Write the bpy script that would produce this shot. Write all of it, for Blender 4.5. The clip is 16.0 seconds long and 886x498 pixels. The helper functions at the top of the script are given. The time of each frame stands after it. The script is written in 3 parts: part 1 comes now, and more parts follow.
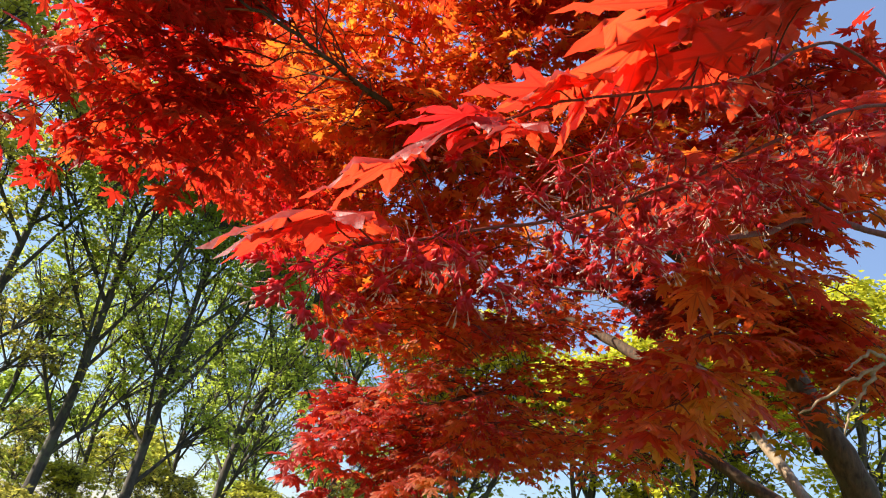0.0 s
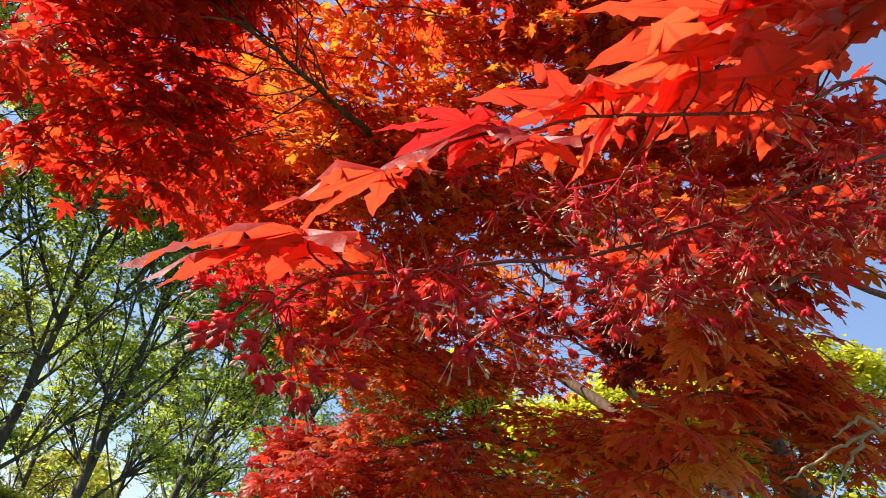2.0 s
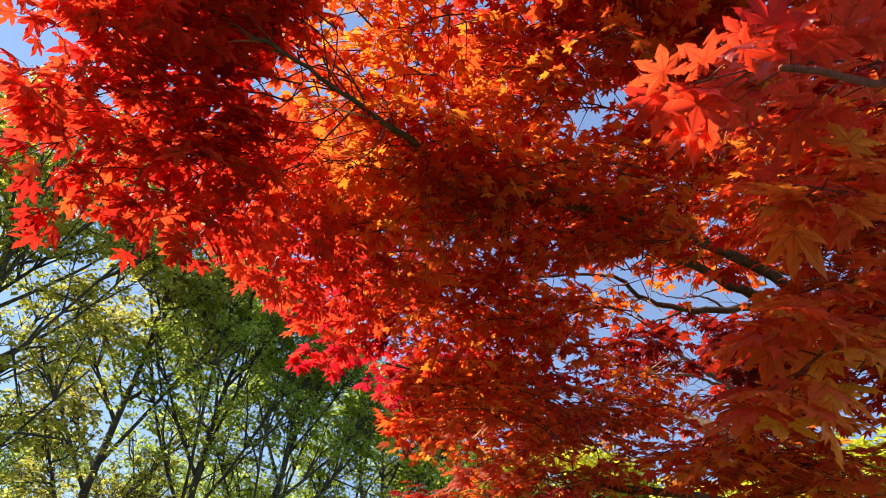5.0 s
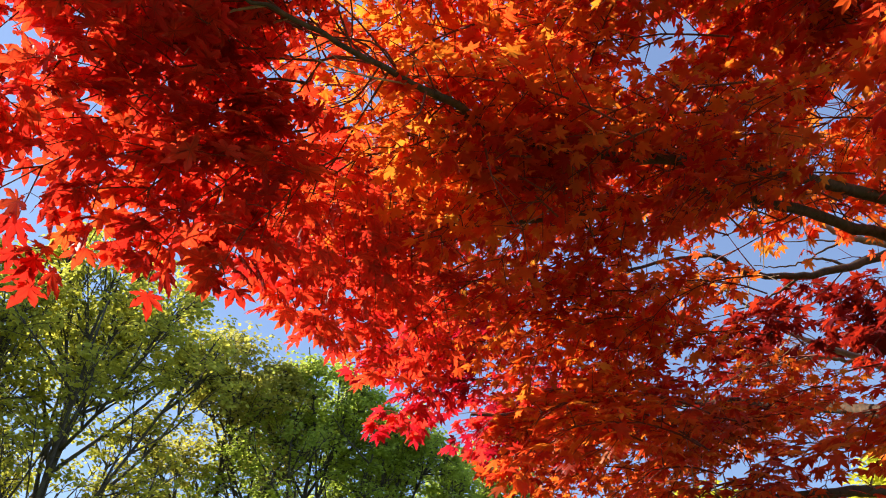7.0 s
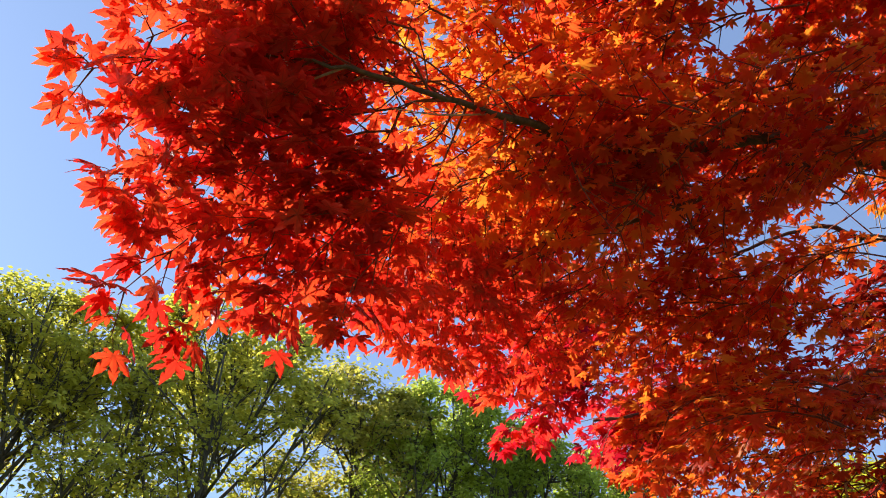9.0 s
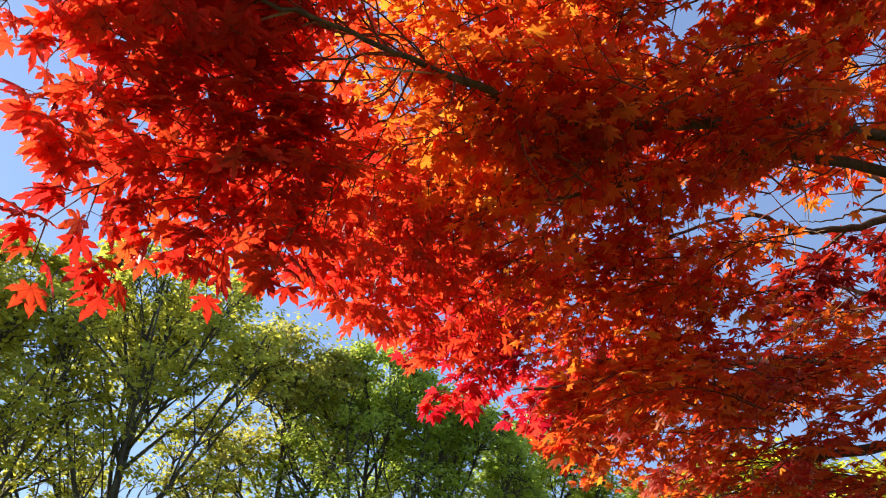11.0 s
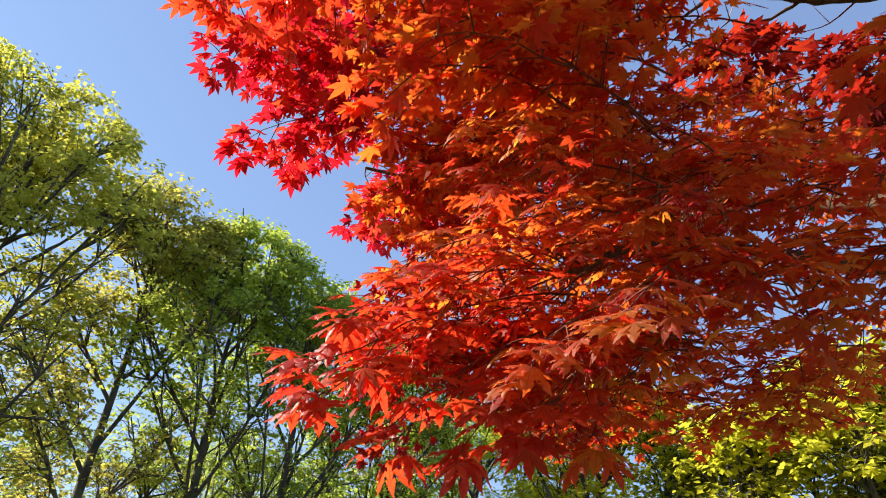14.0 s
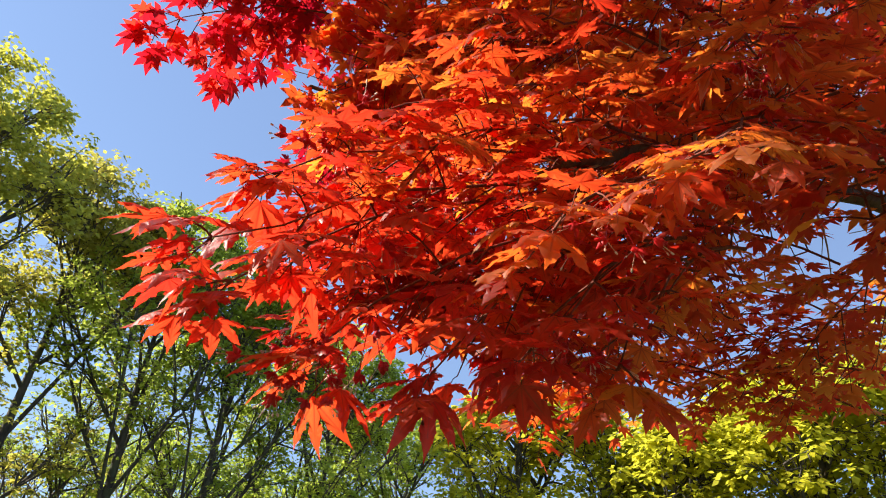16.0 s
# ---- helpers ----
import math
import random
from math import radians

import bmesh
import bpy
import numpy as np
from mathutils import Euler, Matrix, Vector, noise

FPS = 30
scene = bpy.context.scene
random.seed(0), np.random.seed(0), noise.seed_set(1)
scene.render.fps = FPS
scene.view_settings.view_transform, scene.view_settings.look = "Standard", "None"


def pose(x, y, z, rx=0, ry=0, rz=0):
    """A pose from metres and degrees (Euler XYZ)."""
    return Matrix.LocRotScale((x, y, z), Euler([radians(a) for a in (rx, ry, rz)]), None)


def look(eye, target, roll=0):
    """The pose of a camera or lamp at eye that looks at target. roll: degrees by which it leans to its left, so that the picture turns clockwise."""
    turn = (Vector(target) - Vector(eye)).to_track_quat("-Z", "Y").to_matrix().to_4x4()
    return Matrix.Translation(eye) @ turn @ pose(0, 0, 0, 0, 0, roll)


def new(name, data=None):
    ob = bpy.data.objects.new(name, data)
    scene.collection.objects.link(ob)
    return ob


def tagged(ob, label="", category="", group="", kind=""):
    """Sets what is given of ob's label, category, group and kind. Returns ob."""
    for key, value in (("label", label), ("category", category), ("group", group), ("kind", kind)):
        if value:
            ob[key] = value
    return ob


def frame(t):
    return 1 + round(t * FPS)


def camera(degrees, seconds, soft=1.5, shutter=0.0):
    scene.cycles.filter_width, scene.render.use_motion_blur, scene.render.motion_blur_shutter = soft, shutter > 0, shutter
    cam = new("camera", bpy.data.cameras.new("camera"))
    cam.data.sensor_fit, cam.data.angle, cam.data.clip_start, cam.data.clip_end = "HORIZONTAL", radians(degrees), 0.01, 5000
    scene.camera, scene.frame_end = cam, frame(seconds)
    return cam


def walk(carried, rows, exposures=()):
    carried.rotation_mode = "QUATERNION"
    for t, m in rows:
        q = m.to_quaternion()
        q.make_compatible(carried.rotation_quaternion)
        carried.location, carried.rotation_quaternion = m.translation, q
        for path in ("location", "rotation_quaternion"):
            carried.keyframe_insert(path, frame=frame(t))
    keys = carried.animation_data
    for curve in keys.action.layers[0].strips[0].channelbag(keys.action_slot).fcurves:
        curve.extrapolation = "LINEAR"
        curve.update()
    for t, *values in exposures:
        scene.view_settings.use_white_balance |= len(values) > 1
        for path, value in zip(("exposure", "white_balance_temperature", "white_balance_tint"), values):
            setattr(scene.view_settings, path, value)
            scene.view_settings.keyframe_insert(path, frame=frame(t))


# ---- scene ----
cam = camera(64.0, 16.0, soft=1.0, shutter=0.15)
PATH = [
    (0.0, pose(-0.178, -0.364, 1.709, 115.37, -11.54, -16.65)),
    (0.5, pose(-0.174, -0.357, 1.728, 118.96, -11.17, -17.76)),
    (1.0, pose(-0.176, -0.324, 1.756, 119.89, -11.89, -18.59)),
    (1.5, pose(-0.189, -0.302, 1.773, 118.04, -12.84, -19.44)),
    (2.0, pose(-0.176, -0.277, 1.744, 119.20, -13.24, -20.56)),
    (2.5, pose(-0.183, -0.298, 1.733, 120.39, -12.38, -18.53)),
    (3.0, pose(-0.173, -0.284, 1.696, 121.72, -11.64, -13.86)),
    (3.2, pose(-0.158, -0.263, 1.666, 122.24, -11.06, -12.31)),
    (5.3, pose(0.000, 0.000, 1.600, 127.51, -8.77, -6.67)),
    (5.5, pose(-0.026, 0.068, 1.597, 128.84, -8.12, -5.53)),
    (6.0, pose(-0.089, 0.181, 1.617, 131.12, -5.47, -2.38)),
    (6.5, pose(-0.085, 0.255, 1.628, 131.82, -4.09, -0.72)),
    (7.0, pose(-0.063, 0.275, 1.631, 131.08, -2.14, 2.20)),
    (7.5, pose(-0.068, 0.253, 1.629, 130.83, -0.59, 8.61)),
    (8.0, pose(-0.085, 0.236, 1.631, 131.78, -0.27, 13.59)),
    (10.5, pose(-0.068, 0.225, 1.629, 131.16, -0.38, 11.79)),
    (11.0, pose(-0.065, 0.243, 1.622, 129.15, -0.80, 7.51)),
    (11.5, pose(-0.062, 0.267, 1.607, 126.83, -1.15, 3.05)),
    (12.0, pose(-0.056, 0.312, 1.581, 124.51, -1.54, -1.78)),
    (12.5, pose(0.017, 0.453, 1.553, 122.78, -2.86, -5.16)),
    (13.0, pose(0.110, 0.633, 1.559, 121.95, -4.12, -5.49)),
    (13.5, pose(0.117, 0.847, 1.553, 122.39, -4.80, -5.26)),
    (14.0, pose(0.120, 1.061, 1.551, 123.47, -5.22, -5.21)),
    (14.5, pose(0.172, 1.273, 1.586, 124.97, -5.64, -4.65)),
    (15.0, pose(0.129, 1.367, 1.590, 126.71, -5.76, -7.14)),
    (15.5, pose(0.112, 1.426, 1.598, 126.24, -5.54, -9.89)),
    (16.0, pose(0.134, 1.456, 1.600, 124.43, -5.36, -10.77)),
]
walk(cam, PATH)

# ---- sky and sun ----
SUN_AZ, SUN_EL = radians(81), radians(33)  # to the left of the view
to_sun = Vector((-math.sin(SUN_AZ) * math.cos(SUN_EL), math.cos(SUN_AZ) * math.cos(SUN_EL), math.sin(SUN_EL)))
sun = new("sun", bpy.data.lights.new("sun", "SUN"))
sun.data.energy, sun.data.angle, sun.data.color = 6.9, radians(0.6), (1.0, 0.9, 0.76)
sun.matrix_basis = look(to_sun * 30, (0, 0, 0))
sky = bpy.data.worlds.new("sky")
scene.world, sky.use_nodes = sky, True
tree = sky.node_tree
air = tree.nodes.new("ShaderNodeTexSky")
air.sky_type, air.sun_disc = "NISHITA", False
air.sun_elevation, air.sun_rotation = SUN_EL, -SUN_AZ
air.air_density, air.dust_density, air.ozone_density = 1.2, 0.18, 2.2
haze = tree.nodes.new("ShaderNodeMixRGB")  # thin bright haze evens out the blue
haze.inputs[0].default_value, haze.inputs[2].default_value = 0.45, (1.45, 2.05, 3.75, 1)
tree.links.new(air.outputs[0], haze.inputs[1])
tree.links.new(haze.outputs[0], tree.nodes["Background"].inputs[0])
tree.nodes["Background"].inputs[1].default_value = 0.132
scene.view_settings.exposure = 0.80


# ---- materials ----
class Nodes:
    """A node material, written as a chain of small steps."""

    def __init__(self, name):
        self.mat = bpy.data.materials.new(name)
        self.mat.use_nodes = True
        self.t = self.mat.node_tree
        self.t.nodes.clear()

    def add(self, kind, **values):
        n = self.t.nodes.new("ShaderNode" + kind)
        for key, value in values.items():
            if key == "op":
                n.operation = value
            elif key == "blend":
                n.blend_type = value
        return n

    def link(self, a, b):
        self.t.links.new(a, b)

    def put(self, socket, value):
        if isinstance(value, bpy.types.NodeSocket):
            self.link(value, socket)
        else:
            socket.default_value = (*value, 1) if isinstance(value, tuple) else value

    def math(self, op, a, b=0.0):
        n = self.add("Math", op=op)
        self.put(n.inputs[0], a)
        self.put(n.inputs[1], b)
        return n.outputs[0]

    def noise(self, scale, detail=3.0, coords=None, rough=0.55):
        n = self.add("TexNoise")
        n.inputs["Scale"].default_value, n.inputs["Detail"].default_value, n.inputs["Roughness"].default_value = scale, detail, rough
        if coords is not None:
            self.link(coords, n.inputs["Vector"])
        return n.outputs[0]

    def ramp(self, fac, stops):
        n = self.add("ValToRGB")
        e = n.color_ramp.elements
        while len(e) < len(stops):
            e.new(0.5)
        for el, (p, c) in zip(e, stops):
            el.position, el.color = p, (*c, 1)
        self.link(fac, n.inputs[0])
        return n.outputs[0]

    def mix(self, fac, a, b, blend="MIX"):
        n = self.add("MixRGB", blend=blend)
        for socket, value in zip(n.inputs, (fac, a, b)):
            self.put(socket, value)
        return n.outputs[0]

    def bump(self, height, strength, distance):
        n = self.add("Bump")
        n.inputs["Strength"].default_value, n.inputs["Distance"].default_value = strength, distance
        self.link(height, n.inputs["Height"])
        return n.outputs[0]

    def surface(self, colour, rough=0.6, normal=None, spec=0.4, thin=None, share=0.0):
        """Principled; with thin, light also passes through in that colour."""
        p = self.add("BsdfPrincipled")
        self.put(p.inputs["Base Color"], colour)
        self.put(p.inputs["Roughness"], rough)
        p.inputs["Specular IOR Level"].default_value = spec
        if normal is not None:
            self.link(normal, p.inputs["Normal"])
        last = p.outputs[0]
        if thin is not None:
            tr = self.add("BsdfTranslucent")
            self.put(tr.inputs[0], thin)
            m = self.add("MixShader")
            m.inputs[0].default_value = share
            self.link(last, m.inputs[1])
            self.link(tr.outputs[0], m.inputs[2])
            last = m.outputs[0]
        self.link(last, self.add("OutputMaterial").inputs[0])
        return self.mat


def leaf_material(name, stops, thin_stops, clump=2.2, shift=0.0, gloss=0.46, share=0.60, spec=0.30):
    """Thin leaves: each one has its own tone, clumps share a tendency, blotches and ribs within a leaf."""
    n = Nodes(name)
    geo, info = n.add("NewGeometry"), n.add("ObjectInfo")
    own = n.math("FRACT", n.math("ADD", geo.outputs["Random Per Island"], info.outputs["Random"]))
    where = geo.outputs["Position"]
    tone = n.math("ADD", n.math("MULTIPLY", own, 0.72), n.math("MULTIPLY", n.noise(clump, 2, where), 0.62))
    fine = n.noise(90, 3, where)
    tone = n.math("ADD", n.math("ADD", tone, shift - 0.2), n.math("MULTIPLY", n.math("SUBTRACT", fine, 0.5), 0.22))
    colour, thin = n.ramp(tone, stops), n.ramp(tone, thin_stops)
    spots = n.math("GREATER_THAN", n.noise(45, 2, where), 0.71)
    colour = n.mix(n.math("MULTIPLY", spots, 0.35), colour, (0.12, 0.03, 0.015))
    vein = n.add("Attribute")
    vein.attribute_name = "rib"
    line = n.ramp(vein.outputs["Fac"], [(0.80, (0, 0, 0)), (0.93, (1, 1, 1))])
    colour = n.mix(n.math("MULTIPLY", line, 0.45), colour, (0.40, 0.10, 0.05))
    thin = n.mix(n.math("MULTIPLY", line, 0.55), thin, (0.30, 0.01, 0.01))
    thin = n.mix(n.math("MULTIPLY", spots, 0.4), thin, (0.35, 0.03, 0.01))
    rib = n.noise(240, 2, where)
    return n.surface(colour, n.math("ADD", gloss - 0.08, n.math("MULTIPLY", fine, 0.2)), n.bump(rib, 0.35, 0.002), spec, thin, share)


RED = leaf_material("red_leaf",
    [(0.0, (0.14, 0.004, 0.008)), (0.3, (0.25, 0.009, 0.008)), (0.55, (0.34, 0.022, 0.010)), (0.8, (0.39, 0.065, 0.011)), (1.0, (0.40, 0.15, 0.016))],
    [(0.0, (0.64, 0.022, 0.022)), (0.25, (0.93, 0.075, 0.022)), (0.5, (0.96, 0.165, 0.022)), (0.78, (0.96, 0.27, 0.025)), (1.0, (0.93, 0.44, 0.04))], shift=0.04, share=0.62)
CRIMSON = leaf_material("crimson_leaf",
    [(0.0, (0.10, 0.004, 0.012)), (0.5, (0.24, 0.008, 0.014)), (1.0, (0.36, 0.03, 0.015))],
    [(0.0, (0.40, 0.006, 0.026)), (0.5, (0.80, 0.018, 0.034)), (1.0, (0.95, 0.10, 0.03))])
ORANGE = leaf_material("orange_leaf",
    [(0.0, (0.22, 0.014, 0.010)), (0.35, (0.32, 0.035, 0.011)), (0.65, (0.38, 0.085, 0.013)), (0.9, (0.42, 0.16, 0.016)), (1.0, (0.42, 0.24, 0.02))],
    [(0.0, (0.85, 0.04, 0.02)), (0.35, (0.95, 0.13, 0.02)), (0.65, (0.97, 0.26, 0.03)), (0.9, (0.95, 0.42, 0.04)), (1.0, (0.9, 0.58, 0.06))], shift=-0.05, gloss=0.56, spec=0.8, share=0.63)
SCARLET = leaf_material("scarlet_leaf",
    [(0.0, (0.20, 0.008, 0.010)), (0.5, (0.34, 0.022, 0.012)), (0.85, (0.40, 0.045, 0.013)), (1.0, (0.40, 0.08, 0.02))],
    [(0.0, (0.75, 0.015, 0.022)), (0.5, (0.95, 0.07, 0.022)), (0.85, (0.97, 0.10, 0.025)), (1.0, (0.95, 0.17, 0.03))], spec=0.9)

# darker copy of the red leaf, with shade put into its colour
SHADED_RED = leaf_material("shaded_red_leaf",
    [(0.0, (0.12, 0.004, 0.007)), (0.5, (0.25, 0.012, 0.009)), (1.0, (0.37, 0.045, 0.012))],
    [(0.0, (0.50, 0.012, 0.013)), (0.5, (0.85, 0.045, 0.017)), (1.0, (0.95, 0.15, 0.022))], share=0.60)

# darkest leaf copy: the far side's shade is put into its colour
DARK_SHADED_RED = leaf_material("dark_shaded_red_leaf",
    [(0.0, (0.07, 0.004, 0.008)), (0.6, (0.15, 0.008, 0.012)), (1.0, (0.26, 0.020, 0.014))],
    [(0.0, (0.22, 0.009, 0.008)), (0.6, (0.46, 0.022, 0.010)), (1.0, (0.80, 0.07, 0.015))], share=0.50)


def green_material(name, dark, light, shift=0.0):
    return leaf_material(name,
        [(0.0, dark), (0.5, tuple((a + b) / 2 for a, b in zip(dark, light))), (1.0, light)],
        [(0.0, tuple(1.8 * v for v in dark)), (1.0, tuple(min(0.9, 1.8 * v) for v in light))], clump=0.35, shift=shift, gloss=0.6, share=0.58, spec=0.12)


YELLOW_GREEN = green_material("young_yellow_green_leaf", (0.23, 0.235, 0.03), (0.50, 0.47, 0.075))
MID_GREEN = green_material("spring_green_leaf", (0.18, 0.23, 0.03), (0.41, 0.47, 0.075))
GOLDEN = green_material("golden_green_leaf", (0.20, 0.19, 0.03), (0.44, 0.40, 0.085))
LIME = green_material("sunlit_lime_leaf", (0.21, 0.23, 0.012), (0.50, 0.46, 0.04), 0.1)


def bark_material(name, dark, light, scale, spots=None):
    n = Nodes(name)
    where = n.add("NewGeometry").outputs["Position"]
    stretch = n.add("Mapping")
    stretch.inputs["Scale"].default_value = (1, 1, 0.35)
    n.link(where, stretch.inputs[0])
    grain = n.noise(scale, 5, stretch.outputs[0], 0.65)
    colour = n.ramp(grain, [(0.3, dark), (0.7, light)])
    if spots:
        patch = n.math("GREATER_THAN", n.noise(scale * 0.25, 3, where), 0.58)
        colour = n.mix(n.math("MULTIPLY", patch, 0.6), colour, spots)
    return n.surface(colour, 0.8, n.bump(grain, 0.6, 0.4 / scale), 0.3)


MAPLE_BARK = bark_material("maple_bark", (0.035, 0.022, 0.014), (0.15, 0.09, 0.05), 60, (0.085, 0.065, 0.035))
# lighter copy of the maple bark, with sunlight put into its colour
SUNLIT_BARK = bark_material("sunlit_maple_bark", (0.20, 0.14, 0.09), (0.42, 0.31, 0.20), 60, (0.25, 0.20, 0.12))
TWIG_BARK = bark_material("twig_bark", (0.10, 0.02, 0.015), (0.24, 0.07, 0.04), 120)
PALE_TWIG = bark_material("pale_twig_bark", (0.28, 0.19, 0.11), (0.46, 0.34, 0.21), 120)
TREE_BARK = bark_material("tree_bark", (0.035, 0.03, 0.024), (0.12, 0.10, 0.08), 9, (0.10, 0.11, 0.06))
FLOWER = leaf_material("maple_flower", [(0.0, (0.42, 0.010, 0.016)), (1.0, (0.70, 0.030, 0.038))], [(0.0, (0.8, 0.02, 0.035)), (1.0, (0.95, 0.05, 0.07))], clump=8, share=0.3)
STAMEN = Nodes("pale_stamen").surface((0.62, 0.40, 0.30), 0.5)


def ground_material():
    n = Nodes("lawn")
    where = n.add("NewGeometry").outputs["Position"]
    blades, patches = n.noise(40, 5, where), n.noise(0.25, 4, where)
    colour = n.mix(patches, n.ramp(blades, [(0.3, (0.03, 0.06, 0.012)), (0.7, (0.09, 0.15, 0.03))]), (0.11, 0.10, 0.04))
    return n.surface(colour, 0.9, n.bump(blades, 0.8, 0.03), 0.2)


LAWN = ground_material()


# ---- mesh tools ----
class Shape:
    """Gathers triangles and quads of many pieces into one mesh."""

    def __init__(self):
        self.v, self.f, self.n, self.rib = [], {3: [], 4: []}, 0, []

    def add(self, verts, *faces):
        for f in faces:
            f = np.asarray(f, dtype=np.int64)
            if len(f):
                self.f[f.shape[1]].append(f + self.n)
        self.v.append(np.asarray(verts, dtype=np.float64))
        self.n += len(verts)

    def tube(self, pts, radii, sides=6, cap=True):
        pts, radii = np.asarray(pts, float), np.asarray(radii, float)
        d = np.gradient(pts, axis=0)
        d /= np.linalg.norm(d, axis=1, keepdims=True) + 1e-9
        ref = np.array([0.31, 0.22, 0.92]) if abs(d[:, 2]).mean() < 0.85 else np.array([0.95, 0.2, 0.1])
        a = np.cross(d, ref)
        a /= np.linalg.norm(a, axis=1, keepdims=True) + 1e-9
        b = np.cross(d, a)
        th = np.linspace(0, 2 * np.pi, sides, endpoint=False)
        ring = pts[:, None] + radii[:, None, None] * (np.cos(th)[None, :, None] * a[:, None] + np.sin(th)[None, :, None] * b[:, None])
        m = len(pts)
        i, j = np.meshgrid(np.arange(m - 1), np.arange(sides), indexing="ij")
        k = (j + 1) % sides
        quads = np.stack([i * sides + j, i * sides + k, (i + 1) * sides + k, (i + 1) * sides + j], -1).reshape(-1, 4)
        verts = np.concatenate([ring.reshape(-1, 3), pts[-1:] + d[-1:] * radii[-1]])
        j = np.arange(sides)
        tip = np.stack([(m - 1) * sides + j, (m - 1) * sides + (j + 1) % sides, np.full(sides, m * sides)], -1)
        self.add(verts, quads, tip)

    def mesh(self, name, smooth=True):
        me = bpy.data.meshes.new(name)
        verts = np.concatenate(self.v)
        tris = np.concatenate(self.f[3]) if self.f[3] else np.zeros((0, 3), int)
        quads = np.concatenate(self.f[4]) if self.f[4] else np.zeros((0, 4), int)
        loops = np.concatenate([tris.ravel(), quads.ravel()])
        starts = np.concatenate([np.arange(len(tris)) * 3, len(tris) * 3 + np.arange(len(quads)) * 4])
        me.vertices.add(len(verts))
        me.vertices.foreach_set("co", verts.ravel())
        me.loops.add(len(loops))
        me.loops.foreach_set("vertex_index", loops.astype(np.int32))
        me.polygons.add(len(starts))
        me.polygons.foreach_set("loop_start", starts.astype(np.int32))
        me.update(calc_edges=True)
        me.validate()
        if self.rib:
            me.attributes.new("rib", "FLOAT", "POINT").data.foreach_set("value", np.concatenate(self.rib).astype(np.float32))
        if smooth:
            me.polygons.foreach_set("use_smooth", np.ones(len(me.polygons), dtype=bool))
        return me


def part(name, mesh, material, parent, label="", kind=""):
    if not mesh.materials:
        mesh.materials.append(material)
    ob = new(name, mesh)
    ob.parent = parent
    return tagged(ob, label=label, kind=kind)


def unit(v):
    v = np.asarray(v, float)
    return v / (np.linalg.norm(v, axis=-1, keepdims=True) + 1e-12)


def bend(points, count):
    """A smooth curve through a few points."""
    p = np.asarray(points, float)
    p = np.vstack([2 * p[0] - p[1], p, 2 * p[-1] - p[-2]])
    out = []
    for s in np.linspace(0, len(p) - 3 - 1e-6, count):
        k, u = int(s), s - int(s)
        a, b, c, d = p[k : k + 4]
        out.append(0.5 * (2 * b + (c - a) * u + (2 * a - 5 * b + 4 * c - d) * u**2 + (3 * b - a - 3 * c + d) * u**3))
    return np.array(out)


# ---- maple leaves ----
LOBES = ((-128, 0.34), (-84, 0.66), (-41, 0.90), (0, 1.0), (41, 0.90), (84, 0.66), (128, 0.34))


def leaf_shape(rng, fine=False, falling=False):
    """A palmate leaf of seven pointed lobes, one unit long, its stalk at the origin, its tip along x."""
    twist, droop, fold = rng.normal(0, 0.10), rng.uniform(0.10, 0.42), rng.uniform(0.0, 0.16)
    if falling:
        droop = rng.uniform(0.35, 0.85)
    order, keels = [], []
    for k, (ang, length) in enumerate(LOBES):
        ang = radians(ang + rng.normal(0, 4))
        length *= rng.uniform(0.9, 1.08)
        c, s = math.cos(ang), math.sin(ang)
        wide = (0.135 * length + 0.036) if falling else (0.14 * length + 0.035)
        steps = ((0.42, 0.85), (0.60, 1.0), (0.74, 0.74), (0.87, 0.36)) if fine else ((0.56, 1.0),)
        side = [(u * length, w * wide) for u, w in steps]
        if fine:  # saw teeth
            side = [q for u, w in side for q in ((u - 0.012, w), (u + 0.02, w - 0.022))]
        row = [(u, -w) for u, w in side] + [(length, 0.0)] + [(u, w) for u, w in reversed(side)]
        start = len(order) + 1
        order += [(u * c - w * s, u * s + w * c) for u, w in row]
        keels.append((0.72 * length * c, 0.72 * length * s, start, start + len(row) - 1))
        if k < 6:
            nxt = radians(LOBES[k + 1][0])
            mid, r = (ang + nxt) / 2, 0.39 * (length + LOBES[k + 1][1]) / 2 + 0.04
            order.append((r * math.cos(mid), r * math.sin(mid)))
    m = len(order) + 1
    xy = np.array([(0.06, 0.0)] + order + [(-0.02, 0.0)] + ([(x, y) for x, y, _, _ in keels] if fine else []))
    r2 = (xy**2).sum(1)
    th = np.arctan2(xy[:, 1], xy[:, 0])
    z = -droop * r2 - fold * np.abs(np.sin(3.5 * th + 0.4)) * np.sqrt(r2) + twist * xy[:, 1] * xy[:, 0] + rng.normal(0, 0.018, len(xy))
    z[0] = 0.02
    verts = np.column_stack([xy, z])
    rib = np.zeros(len(verts))
    if not fine:
        return verts, np.array([(0, i, i + 1) for i in range(1, m)] + [(0, m, 1)]), rib
    tris, last = [], m
    rib[0], verts[0, 2] = 1.0, 0.035
    for k, (_, _, a, b) in enumerate(keels):
        mid = m + 1 + k
        rib[mid] = 0.9
        verts[mid, 2] += 0.035
        tris += [(0, j, j + 1) for j in range(last, a)] if k else [(0, m, a)]
        tris += [(0, a, mid), (0, mid, b)] + [(mid, j, j + 1) for j in range(a, b)]
        last = b
    tris.append((0, last, m))
    return verts, np.array(tris), rib


def frames_of(direction, normal):
    """Turns whose x is the leaf's direction and whose z is about its normal."""
    x = unit(direction)
    y = unit(np.cross(normal, x))
    return np.stack([x, y, np.cross(x, y)], -1)


